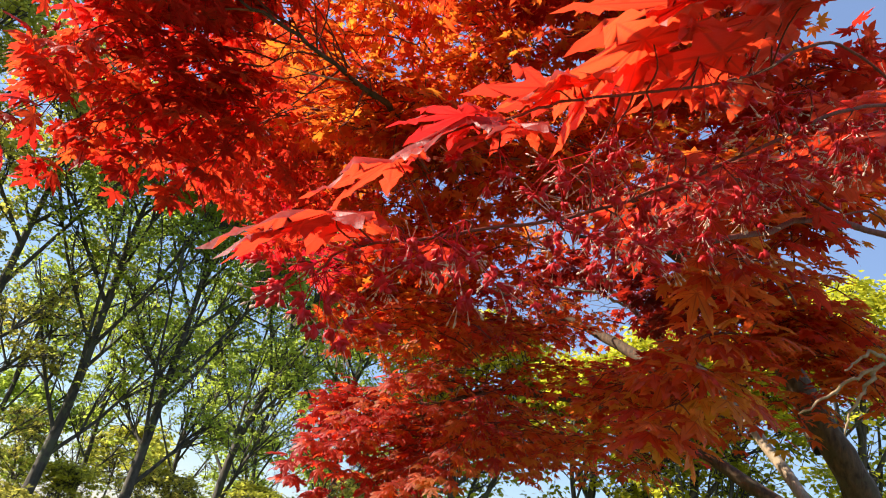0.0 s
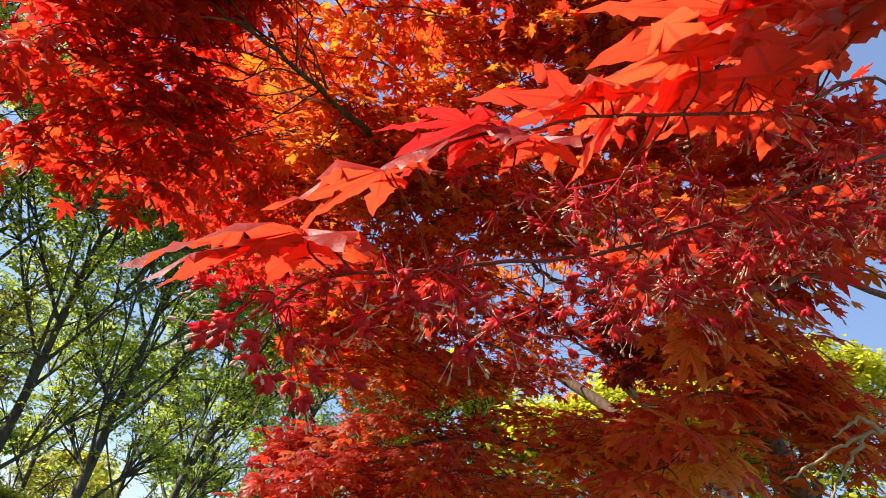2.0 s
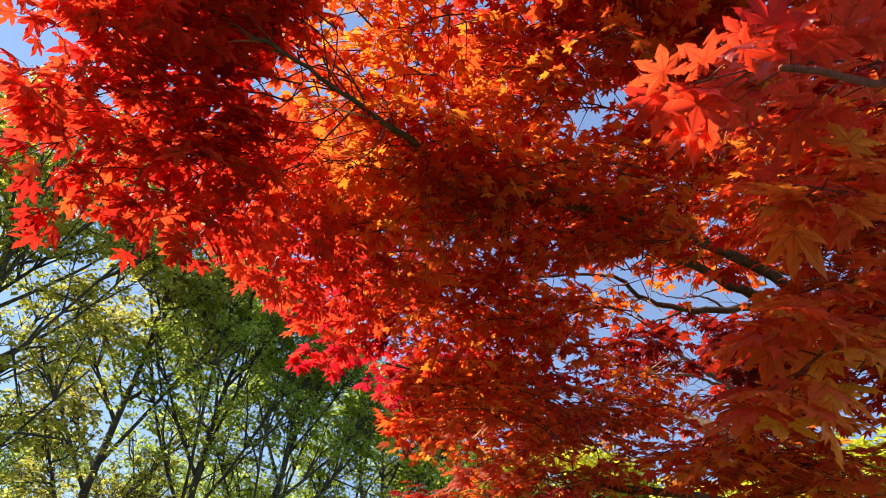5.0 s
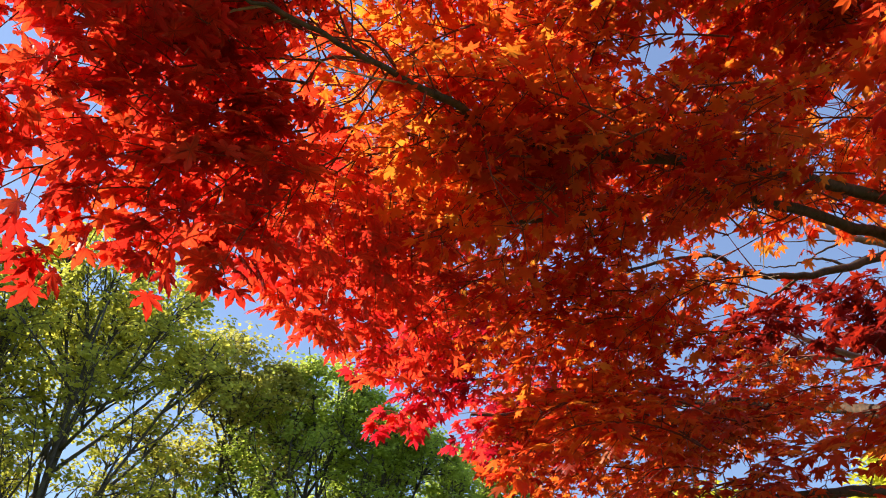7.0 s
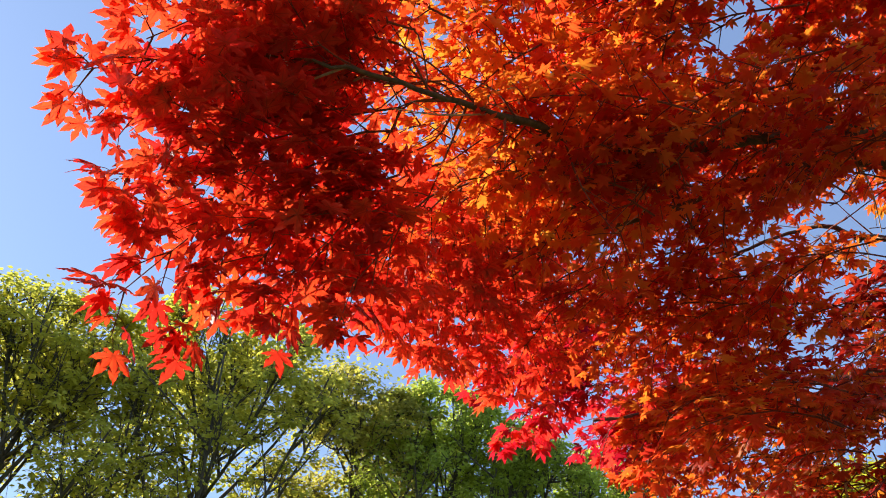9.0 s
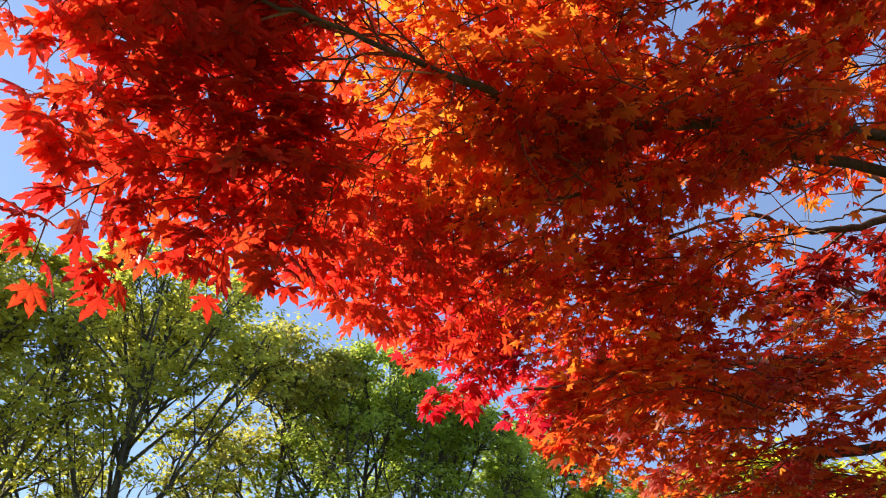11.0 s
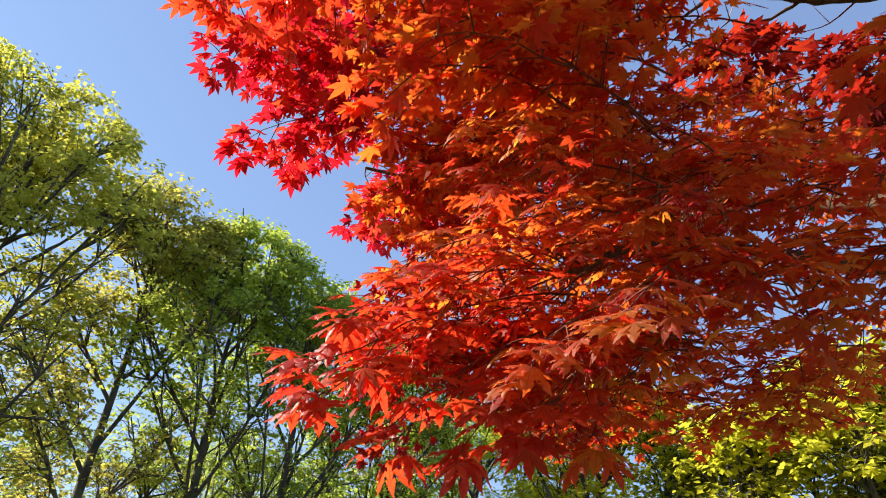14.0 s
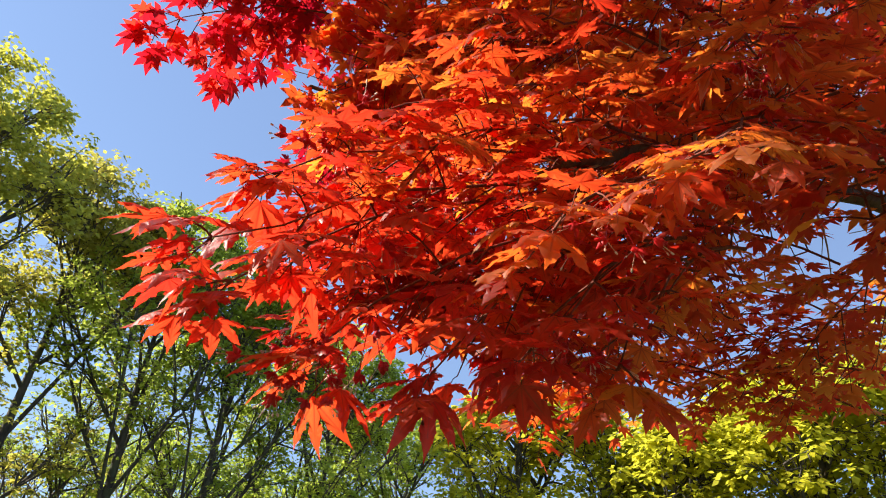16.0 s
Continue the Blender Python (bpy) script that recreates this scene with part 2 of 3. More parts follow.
class Leaves:
    """Leaf places gathered from the twigs: foot, direction, normal and size."""

    def __init__(self):
        self.rows = []

    def add(self, foot, direction, normal, size):
        self.rows.append((*foot, *direction, *normal, size))

    def build(self, rng, variants):
        a = np.array(self.rows)
        pick = rng.integers(0, len(variants), len(a))
        s = Shape()
        for k, (verts, tris, rib) in enumerate(variants):
            b = a[pick == k]
            if len(b):
                turn = frames_of(b[:, 3:6], b[:, 6:9])
                v = np.einsum("nij,vj->nvi", turn, verts) * b[:, 9][:, None, None] + b[:, None, :3]
                f = tris[None] + (np.arange(len(b)) * len(verts))[:, None, None]
                s.add(v.reshape(-1, 3), f.reshape(-1, 3))
                s.rib.append(np.tile(rib, len(b)))
        return s


rng = np.random.default_rng(7)
COARSE = [leaf_shape(rng) for _ in range(14)]
FINE = [leaf_shape(rng, True) for _ in range(10)]
FALLING = [leaf_shape(rng, True, True) for _ in range(12)]
LAYERED = [leaf_shape(rng, True) for _ in range(9)] + FALLING[:3]

# ---- ground ----
def ground_sheet():
    s = Shape()
    steps = np.concatenate([-np.geomspace(900, 4, 26), np.linspace(-3, 3, 7), np.geomspace(4, 900, 26)])
    x, y = np.meshgrid(steps, steps, indexing="ij")
    z = 0.04 * np.sin(x * 0.7) * np.cos(y * 0.5) + 0.02 * np.sin(x * 1.9 + y)
    m = len(steps)
    i, j = np.meshgrid(np.arange(m - 1), np.arange(m - 1), indexing="ij")
    k = i * m + j
    s.add(np.stack([x, y, z], -1).reshape(-1, 3), np.stack([k, k + m, k + m + 1, k + 1], -1).reshape(-1, 4))
    ob = new("ground", s.mesh("ground"))
    ob.data.materials.append(LAWN)
    tagged(ob, "mown green lawn under the trees", "lawn", kind="structure")


ground_sheet()


# ---- the red maple ----
maple = tagged(new("maple_tree"), "red Japanese maple with translucent leaves and hanging red flowers", "tree")
maple.location = (2.25, 1.6, 0)
ROOT = Vector(maple.location)
CROTCH = np.array((2.0, 1.62, 1.45))


def limb(name, points, thick, thin, material=MAPLE_BARK, sides=10, label="", rng=np.random.default_rng(3)):
    pts = bend(points, 6 * len(points))
    pts[1:-1] += rng.normal(0, 0.0025, (len(pts) - 2, 3))
    s = Shape()
    u = np.linspace(0, 1, len(pts))
    s.tube(pts - np.array(ROOT), (thick + (thin - thick) * u**0.8) * (1 + 0.05 * rng.normal(0, 1, len(pts))), sides)
    part(name, s.mesh(name), material, maple, label)
    return pts


limb("trunk", [(2.25, 1.6, -0.05), (2.2, 1.6, 0.5), (2.08, 1.6, 1.0), CROTCH], 0.13, 0.085, sides=14, label="grey-brown maple trunk")
limb("limb", [CROTCH, (1.84, 1.55, 1.9), (1.66, 1.5, 2.2), (1.45, 1.55, 2.55), (1.34, 1.60, 2.72)], 0.070, 0.034, label="stout dark maple limb")
LIMB_A = limb("limb", [(1.36, 1.58, 2.70), (1.05, 1.69, 3.05), (0.56, 1.48, 2.96), (0.19, 1.35, 2.85), (-0.01, 1.23, 2.79), (-0.16, 1.10, 2.75), (-0.30, 0.99, 2.73), (-0.46, 0.84, 2.67)], 0.021, 0.003)
LIMB_B = limb("limb", [(1.42, 1.56, 2.62), (1.10, 1.81, 3.02), (0.75, 1.68, 3.02), (0.48, 1.58, 2.97), (0.20, 1.62, 2.93), (-0.12, 1.60, 2.86)], 0.022, 0.004)
LIMB_C = limb("limb", [(1.60, 1.60, 2.35), (1.58, 1.85, 2.80), (1.48, 2.05, 3.12), (1.28, 2.10, 3.20), (1.15, 2.12, 3.17), (1.00, 2.13, 3.14), (0.81, 2.12, 3.14), (0.69, 2.08, 3.18), (0.42, 2.03, 3.08), (-0.05, 2.00, 2.88)], 0.026, 0.003)
limb("limb", [(1.48, 2.05, 3.12), (1.31, 2.12, 3.27), (1.18, 2.10, 3.28), (1.065, 2.06, 3.325), (0.99, 2.01, 3.384), (0.82, 1.95, 3.42)], 0.017, 0.004, material=SUNLIT_BARK, label="pale broken limb")
limb("limb", [(1.42, 1.56, 2.62), (1.61, 2.00, 3.26), (1.25, 1.95, 3.28), (1.03, 1.90, 3.30), (0.62, 1.80, 3.30)], 0.017, 0.006, label="dark maple limb with a pale side")
for way in (((1.15, 2.12, 3.17), (1.06, 2.14, 3.22), (0.97, 2.17, 3.21), (0.88, 2.20, 3.24)), ((1.00, 2.13, 3.14), (0.86, 2.20, 3.08), (0.72, 2.26, 3.06)), ((1.18, 2.10, 3.28), (1.08, 2.13, 3.24), (1.03, 2.15, 3.21)), ((1.31, 2.12, 3.27), (1.16, 2.20, 3.36), (1.02, 2.26, 3.40)), ((0.81, 2.12, 3.14), (0.62, 2.20, 3.02), (0.48, 2.27, 2.94))):
    limb("limb", way, 0.0055, 0.0015, sides=7)
# the lightened bark stands in for sun on this limb and its fork
LIMB_D = limb("limb", [CROTCH, (2.06, 2.10, 2.2), (1.94, 2.67, 2.88), (1.64, 2.65, 2.99), (1.43, 2.66, 3.14), (1.25, 2.63, 3.20), (1.115, 2.60, 3.24)], 0.032, 0.007, material=SUNLIT_BARK, label="maple limb in bark lightened for sunlight")
limb("limb", [(1.115, 2.60, 3.24), (0.97, 2.56, 3.34), (0.85, 2.52, 3.42)], 0.007, 0.003, label="dark end of the pale limb")
limb("limb", [(1.43, 2.66, 3.14), (1.33, 2.65, 3.145), (1.22, 2.64, 3.15), (1.08, 2.645, 3.125), (0.93, 2.65, 3.11)], 0.009, 0.004, material=SUNLIT_BARK, label="forked maple limb in bark lightened for sunlight")
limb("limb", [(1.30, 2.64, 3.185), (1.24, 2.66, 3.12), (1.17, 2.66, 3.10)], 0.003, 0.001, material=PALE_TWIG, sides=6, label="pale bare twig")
LIMB_E = limb("limb", [(1.80, 1.95, 2.2), (1.4, 2.35, 2.5), (1.0, 2.35, 2.50), (0.62, 2.22, 2.40), (0.36, 2.12, 2.22)], 0.030, 0.005)
LIMB_F = limb("limb", [(1.55, 2.2, 2.62), (1.25, 2.75, 3.0), (0.8, 3.0, 3.15), (0.3, 3.0, 3.10), (-0.1, 2.85, 3.0)], 0.034, 0.005)
LIMB_G = limb("limb", [CROTCH, (1.5, 1.0, 2.2), (1.1, 0.65, 2.4), (0.6, 0.42, 2.33), (0.25, 0.28, 2.12)], 0.014, 0.003, material=TWIG_BARK)


WOOD = np.concatenate([LIMB_A, LIMB_B, LIMB_C, LIMB_D, LIMB_E, LIMB_F, LIMB_G])


GAP = np.array(((0.04, 0.76, 2.88), (0.17, 1.45, 3.65)))  # an opening in the crown, where the sky shows


# small openings between the sprays, added to dapple the leaves beneath with sun
fleck = np.random.default_rng(61)
FLECKS = fleck.normal((0.42, 1.48, 2.84), (0.24, 0.15, 0.05), (24, 3))
SUNWARD = unit(np.array((0.566, 0.218, 0.795)))


def in_opening(place):
    rel = place - FLECKS
    up = rel @ SUNWARD
    off = np.linalg.norm(rel - up[:, None] * SUNWARD, axis=1)
    return bool(((up > 0.09) & (up < 0.8) & (off < 0.042)).any())


class Spray:
    """Twigs and leaves of one kind, gathered spray by spray."""

    def __init__(self, seed, size, stalks=False, level=0.32, gap=0.05, lean=(0.0, 0.0, 0.0)):
        self.rng, self.size, self.stalks, self.level, self.gap = np.random.default_rng(seed), size, stalks, level, gap
        self.upward = np.array((0, 0, 1.0)) + lean  # which way the blades face
        self.twigs, self.leaves, self.nodes = Shape(), Leaves(), []

    def leaf(self, foot, along, sag):
        r = self.rng
        d = unit(np.asarray(along) + r.normal(0, 0.25, 3) + (0, 0, -r.uniform(0.05, sag)))
        size = self.size * r.uniform(0.72, 1.18)
        stalk = size * r.uniform(0.35, 0.7)
        end = foot + d * stalk + np.array((0, 0, 0.006))
        normal = unit(self.upward + r.normal(0, self.level, 3))
        if in_opening(end + d * size * 0.5):
            return
        if self.stalks:
            self.twigs.tube([foot, (foot + end) / 2 + (0, 0, 0.003), end], [0.0007, 0.0006, 0.0006], 3)
        self.leaves.add(end, d - 0.7 * (d @ normal) * normal, normal, size)

    def grow(self, base, tip, width, arch=0.06, flat=0.35, pairs=7, gap=None, sag=0.55, bare=0.12, thick=0.0026):
        r = self.rng
        base, tip = np.asarray(base, float), np.asarray(tip, float)
        u = np.linspace(0, 1, 8)[:, None]
        axis = base + (tip - base) * u + np.array((0, 0, 1.0)) * arch * 4 * u * (1 - u) + r.normal(0, 0.006, (8, 3)) * u
        self.twigs.tube(axis, thick + (0.001 - thick) * u[:, 0], 5)
        gaps = np.linalg.norm(WOOD - base - (0.12, 0.0, -0.05), axis=1)
        near_wood = np.flatnonzero((gaps > 0.02) & (gaps < 0.16))
        if len(near_wood):  # the twig that carries the spray
            source = WOOD[int(r.choice(near_wood))]
            mid = source * 0.5 + base * 0.5 + r.normal(0, 0.025, 3) + (0, 0, 0.02)
            way = bend([source, mid, base, axis[1]], 9)[:7]
            self.twigs.tube(way, np.linspace(0.0022, thick * 0.6, 7), 5)
        for t in np.linspace(bare, 0.98, pairs):
            k = t * 7
            i = min(int(k), 6)
            p = axis[i] + (axis[i + 1] - axis[i]) * (k - i)
            a = unit(axis[i + 1] - axis[i])
            side = unit(np.cross(a, (0, 0, 1.0)))
            self.nodes.append((p, a))
            for sign in (-1, 1):
                length = width * math.sin(math.pi * (0.2 + 0.68 * t)) * r.uniform(0.65, 1.2)
                d = unit(a * r.uniform(0.45, 0.9) + side * sign * 0.85 + np.array((0, 0, 1.0)) * r.normal(0, flat))
                v = np.linspace(0, 1, 4)[:, None]
                tw = p + d * length * v - np.array((0, 0, 1.0)) * 0.22 * length * v**2
                self.twigs.tube(tw, [0.0019, 0.0014, 0.0011, 0.0008], 3)
                count = max(1, int(length / (gap or self.gap)))
                for c in range(count):
                    w = (c + 0.6) / count * 3
                    i2 = min(int(w), 2)
                    q = tw[i2] + (tw[i2 + 1] - tw[i2]) * (w - i2)
                    cross = unit(np.cross(d, (0, 0, 1.0)))
                    for sg in (-1, 1):
                        self.leaf(q, d * 0.6 + cross * sg * 0.8, sag)
                self.leaf(tw[-1], d, sag)
        for _ in range(2):
            self.leaf(tip, unit(tip - axis[-3]), sag)

    def fill(self, centre, radii, count, heart=(1.8, 1.8), length=(0.3, 0.5), width=0.17, **more):
        """Sprays spread through a part of the crown, pointing away from its heart."""
        r = self.rng
        for _ in range(count):
            p = np.asarray(centre) + unit(r.normal(0, 1, 3)) * r.uniform(0, 1) ** 0.4 * np.asarray(radii)
            along = np.clip((p - GAP[0]) @ (GAP[1] - GAP[0]) / ((GAP[1] - GAP[0]) @ (GAP[1] - GAP[0])), 0, 1)
            if np.linalg.norm(p - GAP[0] - (GAP[1] - GAP[0]) * along) < 0.12:
                continue
            out = unit(np.array((p[0] - heart[0], p[1] - heart[1], 0.0)))
            ang = r.normal(0, 0.6)
            out = np.array((out[0] * math.cos(ang) - out[1] * math.sin(ang), out[0] * math.sin(ang) + out[1] * math.cos(ang), 0))
            long = r.uniform(*length)
            self.grow(p - out * long / 2, p + out * long / 2 - (0, 0, r.uniform(0, 0.12)), width * r.uniform(0.7, 1.3), **more)

    def build(self, material, variants, title, parts=0):
        """The twigs and the leaves; the first leaves, by a stretch of the plan, as parts of their own."""
        rows = self.leaves.rows
        if parts:
            shapes = []
            for verts, tris, rib in variants:
                s = Shape()
                s.add(verts, tris)
                s.rib.append(rib)
                shapes.append(s.mesh("leaf", False))
                shapes[-1].materials.append(material)
            for n, row in enumerate(rows[:parts]):
                a = np.array(row)
                turn = frames_of(a[3:6], a[6:9])
                ob = part("leaf", shapes[n % len(shapes)], material, maple)
                ob.matrix_basis = Matrix.LocRotScale(Vector(a[:3]) - ROOT, Matrix(turn.tolist()).to_quaternion(), Vector((a[9],) * 3))
            self.leaves.rows = rows[parts:]
        if self.leaves.rows:
            s = self.leaves.build(self.rng, variants)
            s.v = [v - np.array(ROOT) for v in s.v]
            part("foliage", s.mesh("foliage", False), material, maple, title, "stuff")
        self.twigs.v = [v - np.array(ROOT) for v in self.twigs.v]
        part("twigwork", self.twigs.mesh("twigwork"), TWIG_BARK, maple, "thin dark red maple twigs", "stuff")


# the crown's drooping left edge, under the long limb
edge, lobe = Spray(11, 0.048, True), Spray(19, 0.048, True)
for base, tip, width in (
    ((-0.38, 0.95, 2.74), (-0.72, 0.68, 2.51), 0.15),
    ((-0.40, 1.00, 2.72), (-0.73, 0.82, 2.42), 0.14),
    ((-0.40, 1.05, 2.68), (-0.80, 0.97, 2.33), 0.13),
    ((-0.38, 1.10, 2.64), (-0.72, 1.06, 2.31), 0.13),
    ((-0.36, 1.16, 2.64), (-0.60, 1.14, 2.40), 0.12),
    ((-0.32, 1.18, 2.66), (-0.49, 1.16, 2.36), 0.12),
    ((-0.28, 1.30, 2.76), (-0.54, 1.50, 2.62), 0.15),
    ((-0.22, 1.50, 2.82), (-0.49, 1.72, 2.68), 0.15),
    ((-0.12, 1.62, 2.84), (-0.45, 1.86, 2.75), 0.16),
    ((-0.05, 1.75, 2.82), (-0.33, 2.02, 2.69), 0.16),
    ((-0.30, 0.84, 2.82), (-0.49, 0.57, 2.67), 0.17),
    ((-0.34, 0.92, 2.80), (-0.60, 0.77, 2.60), 0.15),
    ((-0.36, 1.02, 2.74), (-0.74, 0.90, 2.42), 0.14),
    ((-0.36, 1.10, 2.70), (-0.66, 1.00, 2.40), 0.14),
    ((-0.30, 1.16, 2.72), (-0.56, 1.10, 2.44), 0.14),
    ((-0.26, 1.24, 2.74), (-0.50, 1.28, 2.50), 0.13),
    ((-0.24, 1.40, 2.80), (-0.52, 1.62, 2.64), 0.15),
    ((-0.16, 1.56, 2.82), (-0.46, 1.80, 2.70), 0.15),
    ((-0.06, 1.70, 2.84), (-0.38, 1.95, 2.72), 0.15),
    ((-0.30, 0.90, 2.80), (-0.66, 0.68, 2.58), 0.14),
    ((-0.36, 0.98, 2.76), (-0.71, 0.78, 2.52), 0.14),
    ((-0.38, 1.04, 2.70), (-0.73, 0.94, 2.44), 0.13),
    ((-0.34, 0.96, 2.80), (-0.66, 0.84, 2.58), 0.13),
    ((-0.28, 1.06, 2.84), (-0.62, 0.86, 2.66), 0.16),
    ((-0.24, 0.94, 2.88), (-0.55, 0.70, 2.72), 0.16),
):
    (lobe if tip[1] < 1.2 and tip[2] < 2.41 else edge).grow(base, tip, width)
edge.build(SCARLET, FINE, "drooping red leaves at the edge of the crown")
lobe.build(SHADED_RED, FINE, "red leaves in the crown's drooping lobe, darkened for shade")

# the body of the crown over the path
body = Spray(12, 0.032, level=0.46, gap=0.037)
body.fill((-0.30, 1.15, 2.86), (0.22, 0.30, 0.09), 3)
body.fill((-0.45, 0.95, 2.86), (0.22, 0.30, 0.06), 1)
body.fill((-0.10, 1.22, 2.76), (0.25, 0.16, 0.04), 6, width=0.12)
body.fill((-0.10, 1.60, 2.93), (0.30, 0.32, 0.10), 10)
body.fill((0.25, 1.45, 3.06), (0.35, 0.32, 0.10), 15)
body.fill((0.15, 2.00, 2.90), (0.36, 0.28, 0.12), 7)
body.fill((0.05, 1.00, 3.08), (0.40, 0.32, 0.10), 13)
body.fill((0.60, 1.50, 3.16), (0.35, 0.25, 0.08), 14)
body.fill((1.10, 1.55, 3.27), (0.35, 0.30, 0.10), 11)
body.fill((0.50, 2.00, 2.84), (0.16, 0.22, 0.09), 7, width=0.11)
body.fill((0.35, 1.88, 2.98), (0.28, 0.20, 0.06), 6)
body.fill((0.10, 1.30, 2.82), (0.40, 0.12, 0.05), 9, width=0.13)
body.fill((0.55, 1.55, 2.99), (0.25, 0.12, 0.04), 3, width=0.12)
body.fill((0.75, 1.25, 3.24), (0.30, 0.25, 0.08), 10)
body.fill((0.85, 1.72, 3.17), (0.38, 0.12, 0.06), 9, width=0.13)
body.fill((0.55, 0.85, 3.30), (0.35, 0.25, 0.10), 10)
body.fill((0.00, 1.85, 3.12), (0.28, 0.25, 0.06), 8)
body.fill((0.35, 1.40, 2.86), (0.35, 0.14, 0.05), 7, width=0.13)
body.build(RED, COARSE, "layered red and orange maple leaves")

back = Spray(13, 0.031, level=0.48, gap=0.038)
back.fill((0.45, 2.60, 2.75), (0.36, 0.30, 0.14), 12)
back.fill((0.82, 2.45, 2.80), (0.28, 0.22, 0.07), 6, width=0.13)
back.fill((1.20, 2.80, 3.03), (0.40, 0.30, 0.10), 2, width=0.13)
back.build(RED, COARSE, "dense red maple leaves within the crown")

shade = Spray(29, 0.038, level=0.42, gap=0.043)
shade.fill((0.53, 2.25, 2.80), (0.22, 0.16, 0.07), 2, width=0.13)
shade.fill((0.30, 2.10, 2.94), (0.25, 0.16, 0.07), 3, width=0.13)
shade.build(SHADED_RED, COARSE, "red maple leaves within the crown, darkened for shade")

# high layers, some added out of view only to shade the leaves beneath
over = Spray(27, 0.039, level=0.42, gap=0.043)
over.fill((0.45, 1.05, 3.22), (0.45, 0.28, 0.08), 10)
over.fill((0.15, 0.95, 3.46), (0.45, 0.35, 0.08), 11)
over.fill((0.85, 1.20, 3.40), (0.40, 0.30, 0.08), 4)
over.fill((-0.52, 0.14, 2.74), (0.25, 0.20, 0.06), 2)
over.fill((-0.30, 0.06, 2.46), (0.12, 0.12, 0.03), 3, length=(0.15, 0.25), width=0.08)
over.build(SHADED_RED, COARSE, "red maple leaves high in the crown, darkened for shade")

# leaf layers added above the crown, partly unseen, to shade what hangs under them
added_shade = Spray(37, 0.044, level=0.4, gap=0.046)
added_shade.fill((-0.42, 1.90, 3.36), (0.20, 0.30, 0.06), 6)
added_shade.fill((-0.42, 0.62, 3.02), (0.25, 0.20, 0.06), 10)
added_shade.fill((0.25, 1.35, 3.30), (0.35, 0.25, 0.06), 3)
added_shade.fill((-0.10, 2.50, 3.36), (0.25, 0.25, 0.06), 6)
added_shade.fill((0.95, 0.85, 2.88), (0.22, 0.25, 0.16), 9)
added_shade.fill((0.14, 1.12, 3.34), (0.24, 0.20, 0.06), 8)
added_shade.build(SHADED_RED, COARSE, "maple leaves added above the crown to cast shade, darkened red")

lee = Spray(39, 0.037, level=0.3, gap=0.040, lean=(0, -0.2, 0))
lee.fill((0.78, 0.80, 2.62), (0.18, 0.20, 0.14), 10)
lee.fill((0.92, 2.10, 2.55), (0.22, 0.18, 0.08), 3, width=0.12)
lee.fill((1.15, 1.98, 2.46), (0.20, 0.18, 0.10), 4, width=0.12)
lee.fill((0.30, 1.88, 2.46), (0.16, 0.16, 0.06), 4, width=0.11)
lee.fill((1.02, 1.16, 2.50), (0.20, 0.16, 0.10), 7)
lee.build(RED, COARSE, "shaded brownish red maple leaves under the limbs")

inner = Spray(23, 0.040, level=0.4, gap=0.045)
inner.fill((0.24, 2.45, 2.82), (0.22, 0.28, 0.12), 6, length=(0.25, 0.42))
inner.build(RED, COARSE, "deep red maple leaves within the crown")

# crimson sprays on the far side
far = Spray(14, 0.046, gap=0.038)
far.grow((0.02, 2.50, 3.06), (-0.50, 2.42, 2.97), 0.14, pairs=9, sag=0.8)
far.grow((-0.02, 2.62, 3.02), (-0.44, 2.62, 2.85), 0.11, pairs=9, sag=0.8)
far.grow((0.05, 2.70, 3.04), (-0.34, 2.74, 2.91), 0.12, pairs=8, sag=0.8)
far.grow((0.05, 2.40, 3.04), (-0.40, 2.32, 2.96), 0.13, pairs=9)
far.grow((0.00, 2.56, 3.12), (-0.42, 2.54, 3.04), 0.13, pairs=9)
far.grow((0.20, 3.10, 3.16), (-0.16, 3.38, 3.14), 0.15)
far.grow((0.20, 2.95, 3.05), (-0.08, 3.18, 3.00), 0.13)
far.fill((0.35, 3.10, 3.12), (0.26, 0.30, 0.12), 8)
far.build(CRIMSON, COARSE, "crimson maple leaves on the far side")
# leaves against the sky, coloured as if in shade
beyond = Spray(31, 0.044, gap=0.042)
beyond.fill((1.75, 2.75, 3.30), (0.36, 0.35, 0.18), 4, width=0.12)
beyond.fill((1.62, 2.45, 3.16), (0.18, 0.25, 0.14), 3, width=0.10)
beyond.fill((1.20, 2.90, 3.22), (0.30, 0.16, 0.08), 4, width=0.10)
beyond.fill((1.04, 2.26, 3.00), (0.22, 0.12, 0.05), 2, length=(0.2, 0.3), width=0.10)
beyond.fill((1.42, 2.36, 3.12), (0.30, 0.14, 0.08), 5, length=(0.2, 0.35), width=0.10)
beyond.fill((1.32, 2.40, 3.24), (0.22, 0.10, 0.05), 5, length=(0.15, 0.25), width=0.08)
beyond.build(DARK_SHADED_RED, COARSE, "red maple leaves on the far side, darkened for shade")

# the low spray that the path ends at: scarlet tips, orange within
tips = Spray(15, 0.052, True, level=0.16, lean=(-0.12, -0.34, 0))
